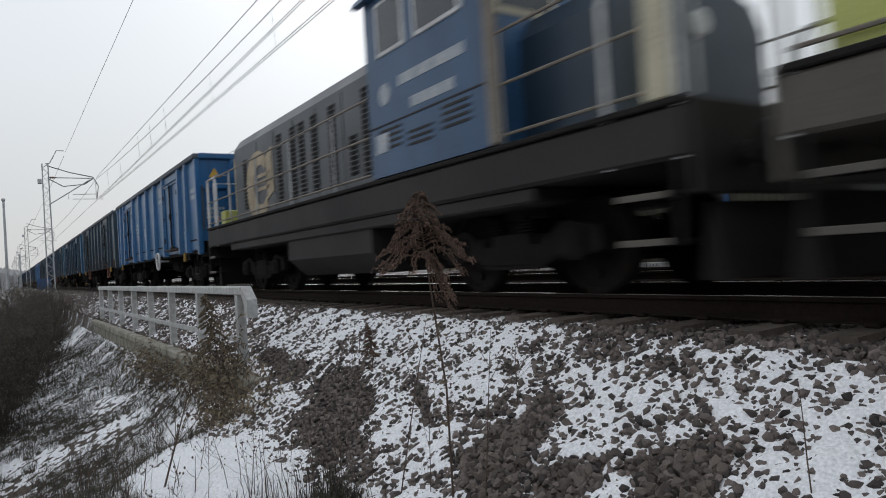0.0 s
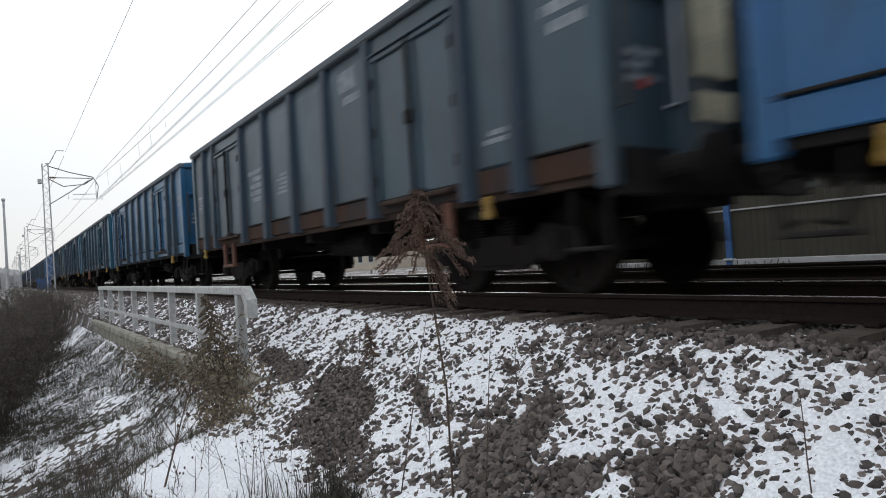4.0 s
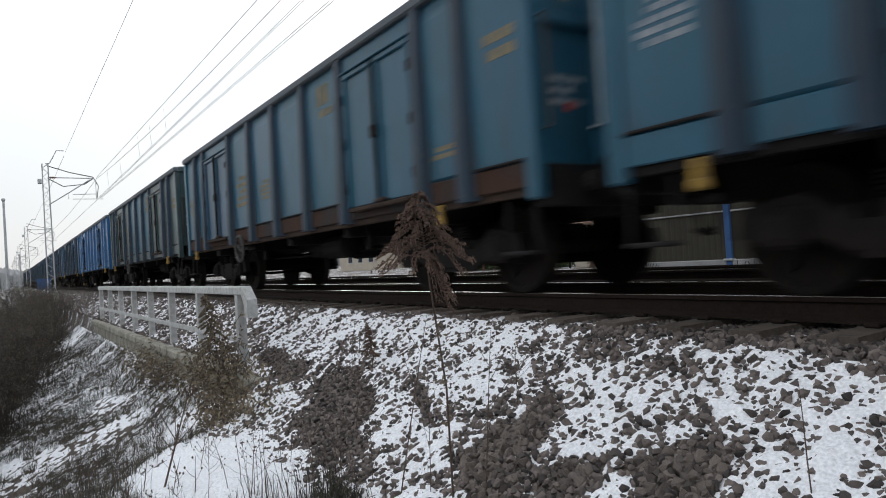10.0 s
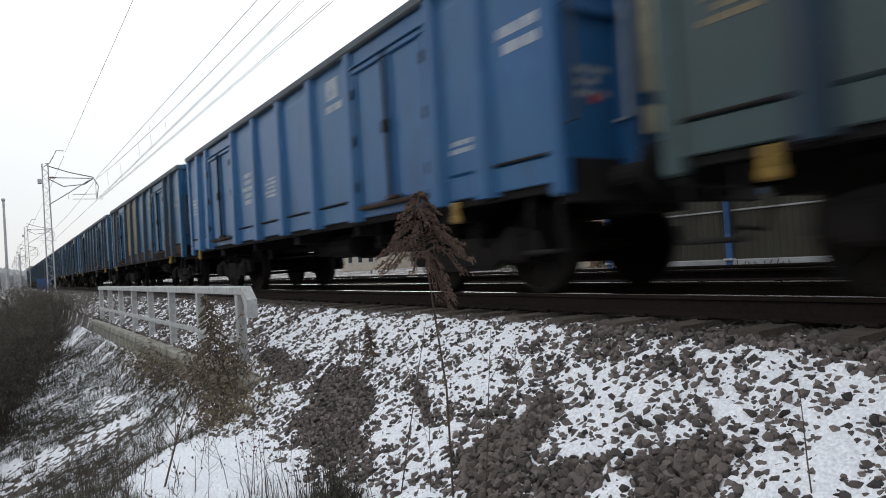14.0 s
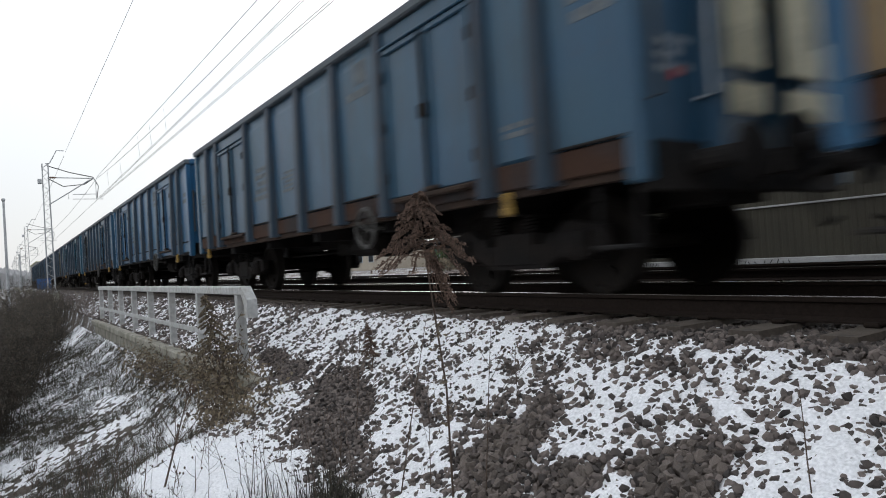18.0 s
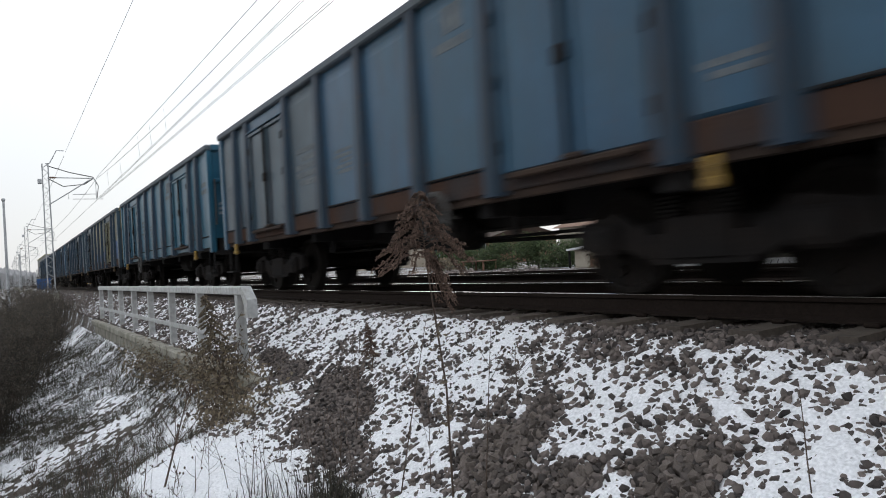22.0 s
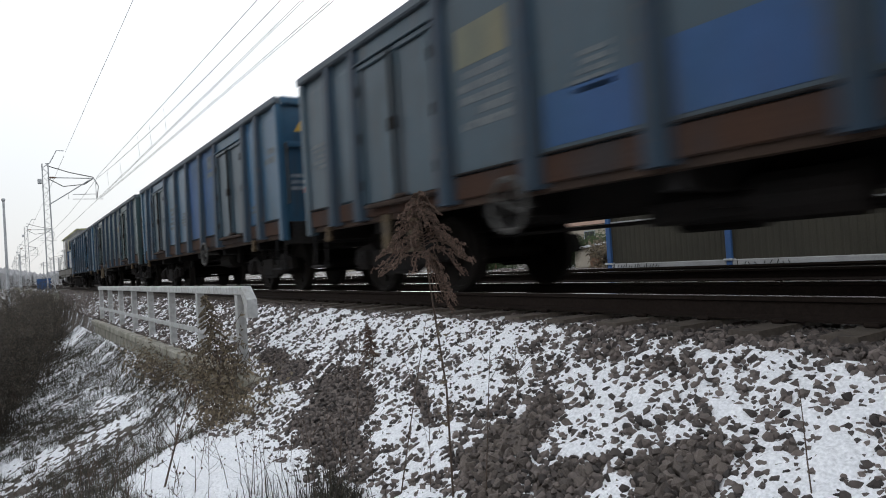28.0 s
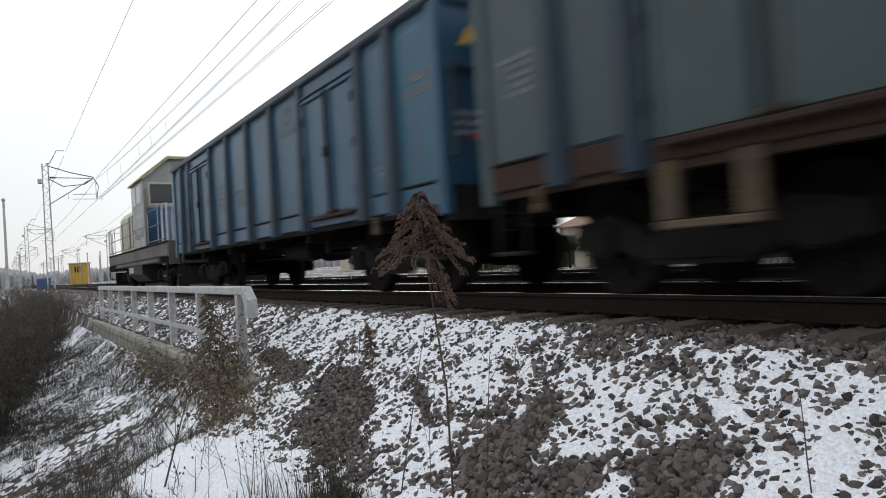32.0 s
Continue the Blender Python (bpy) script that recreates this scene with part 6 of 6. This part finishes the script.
    for s in (-1, 1):
        for y0, y1 in ((c0 - 0.3, c0 - 0.95), (c0 - 1.15, c1 + 0.3)):
            f = part("cab_window", Shape().soft(min(s * 1.49, s * 1.52), max(s * 1.49, s * 1.52), y1, y0, 2.85, 3.5, 0.01), M_RAILWHITE, cab, "pale window frame")
            part("pane", Shape().box(min(s * 1.521, s * 1.524), max(s * 1.521, s * 1.524), y1 + 0.06, y0 - 0.06, 2.9, 3.45), M_GLASS, f)
        vents = Shape()
        for a in (0.25, 0.95, 1.6):
            for z in (1.75, 1.82, 1.89, 1.96) if a != 0.95 else (1.7, 1.77, 1.84):
                vents.box(min(s * 1.501, s * 1.507), max(s * 1.501, s * 1.507), c1 + a, c1 + a + 0.5, z, z + 0.03)
        part("cab_louvre", vents, M_LOUVRE, cab)
        bars = Shape()
        bars.box(min(s * 1.503, s * 1.506), max(s * 1.503, s * 1.506), c1 + 0.3, c0 - 0.75, 2.42, 2.54).box(min(s * 1.503, s * 1.506), max(s * 1.503, s * 1.506), c1 + 0.5, c0 - 1.0, 2.12, 2.24)
        bars.lathe([(0, 0.13), (0.006 * s, 0.13)], (s * 1.501, c0 - 0.42, 2.4), 0, 14)
        part("lettering", bars, M_WHITE, cab, "white painted bars of lettering")
        part("cab_seam", Shape().box(min(s * 1.501, s * 1.508), max(s * 1.501, s * 1.508), c1 + 0.02, c0 - 0.02, 2.035, 2.055), M_LOUVRE, cab)
        part("corner_post", Shape().soft(min(s * 1.44, s * 1.515), max(s * 1.44, s * 1.515), c1 - 0.16, c1 - 0.002, 1.44, 3.3, 0.02), M_CORNER, cab, "dusty cream corner post of the cab")
        part("number_plate", Shape().soft(min(s * 1.502, s * 1.51), max(s * 1.502, s * 1.51), c0 - 0.45, c0 - 0.15, 1.72, 1.95, 0.005), M_WHITE, cab)
    for yy, e in ((c1, -1), (c0, 1)):
        for x0, x1 in ((-1.35, -0.55), (0.55, 1.35)):
            f = part("end_window", Shape().soft(x0, x1, min(yy, yy + e * 0.02), max(yy, yy + e * 0.02), 2.75, 3.5, 0.01), M_CREAM, cab, "cream window frame")
            part("pane", Shape().box(x0 + 0.06, x1 - 0.06, min(yy + e * 0.021, yy + e * 0.024), max(yy + e * 0.021, yy + e * 0.024), 2.81, 3.44), M_GLASS, f)
        part("front_panel", Shape().soft(-1.46, 1.46, min(yy, yy + e * 0.015), max(yy, yy + e * 0.015), 1.45, 2.68, 0.006), M_ENGBLUE, cab, "blue lower front of the cab")
    # short hood
    s1 = -L + 0.85
    short = part("short_hood", Shape().prism([(p, q if q < 2 else q - 0.55) for p, q in hood_outline], 1, s1, c1), M_SHORT if emblem else M_ENGBLUE, t, "dark blue short hood")
    part("headlight", Shape().lathe([(0, 0.12), (-0.05, 0.13), (-0.06, 0.1)], (0, s1, 2.4), 1, 12), M_RAILWHITE, short)
    if emblem:
        for s in (-1, 1):
            part("end_post", Shape().soft(min(s * 1.44, s * 1.5), max(s * 1.44, s * 1.5), -L + 0.08, -L + 0.3, 1.43, 3.35, 0.015), M_CREAM, t, "cream end post of the walkway")
    # handrails and steps
    for s in (-1, 1):
        x = s * 1.44
        for a, b in ((0.0, -long_end + 0.1), (-long_end - cab_len - 0.1, -L)):
            for z in (1.52, 1.99, 2.48):
                part("handrail", Shape().tube([(x, a - 0.05, z), (x, b + 0.05, z)], 0.016, 6), M_CORNER, t, "dusty steel handrail along the walkway")
            y = a - 0.05
            while y > b:
                part("stanchion", Shape().tube([(x, y, 1.43), (x, y, 2.48)], 0.014, 6), M_GALV, t)
                y -= 1.7
        for y, e in ((-0.1, 1), (-L + 0.1, -1)):
            part("grab_rail", Shape().tube([(x, y - e * 0.6, 1.0), (x, y - e * 0.6, 2.3), (x, y - e * 0.5, 2.5), (x, y + e * 0.05, 2.5), (x, y + e * 0.05, 1.0)], 0.03, 6), M_RAILWHITE, t, "white grab rail at the steps")
            st = Shape()
            for z in (0.42, 0.75):
                st.soft(min(s * 1.2, s * 1.5), max(s * 1.2, s * 1.5), y - 0.5 if e > 0 else y + 0.05, y - 0.05 if e > 0 else y + 0.5, z, z + 0.03, 0.006)
            for z in (0.42, 0.75):
                part("step_edge", Shape().soft(min(s * 1.501, s * 1.515), max(s * 1.501, s * 1.515), y - 0.5 if e > 0 else y + 0.05, y - 0.05 if e > 0 else y + 0.5, z - 0.01, z + 0.04, 0.004), M_DUSTY, t, "dusty worn step edge")
            part("steps", st.soft(min(s * 1.46, s * 1.5), max(s * 1.46, s * 1.5), y - 0.06, y + 0.0, 0.4, 1.0, 0.01), M_BOGIE, t)
    for e, y in ((1, 0.0), (-1, -L)):
        part("end_beam", Shape().soft(-1.45, 1.45, min(y, y + e * 0.06), max(y, y + e * 0.06), 0.75, 1.42, 0.01), frame_m, t)
        for s in (-1, 1):
            part("end_rail", Shape().tube([(s * 1.3, y, 1.43), (s * 1.3, y, 2.45), (s * 0.35, y, 2.45), (s * 0.35, y, 1.43)], 0.018, 6), M_RAILWHITE, t, "white end railing")
        for s in (-1, 1):
            b = part("buffer", Shape().lathe([(0, 0.11), (0.04 * e, 0.13), (0.05 * e, 0.09), (0.2 * e, 0.085)], (s * 0.875, y, 1.04), 1, 12), M_BLACK, t)
            part("buffer_head", Shape().lathe([(0.18 * e, 0.06), (0.25 * e, 0.07), (0.26 * e, 0.22), (0.3 * e, 0.2), (0.31 * e, 0.1)], (s * 0.875, y, 1.04), 1, 16), M_BLACK, b)
        part("plough", Shape().add([(x, y + e * q, z) for x in (-1.25, 1.25) for q, z in ((-0.1, 0.15), (0.12, 0.15), (0.0, 0.7))], [(0, 1, 2), (3, 5, 4), (0, 3, 4, 1), (1, 4, 5, 2), (2, 5, 3, 0)]), M_BLACK, t)
    part("fuel_tank", Shape().prism([(-1.4, 0.9), (-1.4, 0.55), (-1.1, 0.28), (1.1, 0.28), (1.4, 0.55), (1.4, 0.9)], 1, -L / 2 - 1.5, -L / 2 + 1.5), M_ENGDARK, t, "grey fuel tank between the bogies")
    if frame_m is M_DUSTY:
        part("tank_plate", Shape().soft(-1.425, -1.405, -L / 2 + 0.3, -L / 2 + 1.2, 0.6, 0.8, 0.01), M_GALV, t)
    bogie(t, -2.4)
    bogie(t, -L + 2.4)
    return t


LEAD = locomotive("locomotive", 8.1, 2.35, 2.1, M_ENGGREY, M_ENGBLUE, M_ENGBLUE, M_ENGDARK, "grey hood diesel locomotive with a blue cab and cream painted emblem", True, 0.9)
HEADLOCO = locomotive("locomotive", 7.2, 2.35, 3.0, M_GREENISH, M_CREAM, M_GREENISH, M_DUSTY, "yellow-green and cream hood diesel locomotive at the head of the train", False, 0.25, 1.4)
TAIL = locomotive("locomotive", 6.9, 2.3, 3.2, M_CREAM, M_PALE, M_ROOF, M_DUSTY, "cream and grey hood diesel locomotive with a yellow-green roof")
# the tail locomotive stands short hood first, so its long hood points back along the train
LENGTHS = {LEAD: 12.55, TAIL: 12.4, HEADLOCO: 12.55}


# ---- what moves ----
def headway(t):
    """Place along the track of the leading end of the first wagon's body, while the train gathers speed."""
    return HW[0] + t * (HW[1] + t * (HW[2] + t * (HW[3] + t * HW[4])))


HW = (16.26, -6.6586, -0.012977, -0.000257, 0.0)


SLACK = {0: -0.08, 2: 0.19, 3: 0.25, 6: -0.06, 7: -0.12, 8: 0.12, 10: -0.12, 11: -0.14, 16: -0.4}   # play in the couplings


def motions():
    times = [0.5 * k for k in range(65)]
    for i, w in enumerate(WAGONS):
        walk(w, [(t, pose(C1, headway(t) + HALF + PITCH * i + SLACK.get(i, 0.0), 0)) for t in times])
    walk(LEAD, [(t, pose(C1, headway(t) - 0.92, 0)) for t in times])
    walk(HEADLOCO, [(t, pose(C1, headway(t) - 0.92 - 12.55 - 0.66, 0)) for t in times])
    walk(TAIL, [(t, pose(C1, headway(t) + PITCH * 16 + BODY + 0.75 + 12.4, 0)) for t in times])
    turn = [(k / 15.0, math.degrees((headway(0) - headway(k / 15.0)) / R_WHEEL)) for k in range(481)]
    for o in (*WAGONS, LEAD, HEADLOCO, TAIL):
        for b in o.children:
            if b.name.startswith("bogie"):
                for q in b.children:
                    if q.name.startswith("wheelset"):
                        y = q.matrix_basis.translation.y
                        walk(q, [(t, pose(0, y, R_WHEEL, a)) for t, a in turn])


motions()
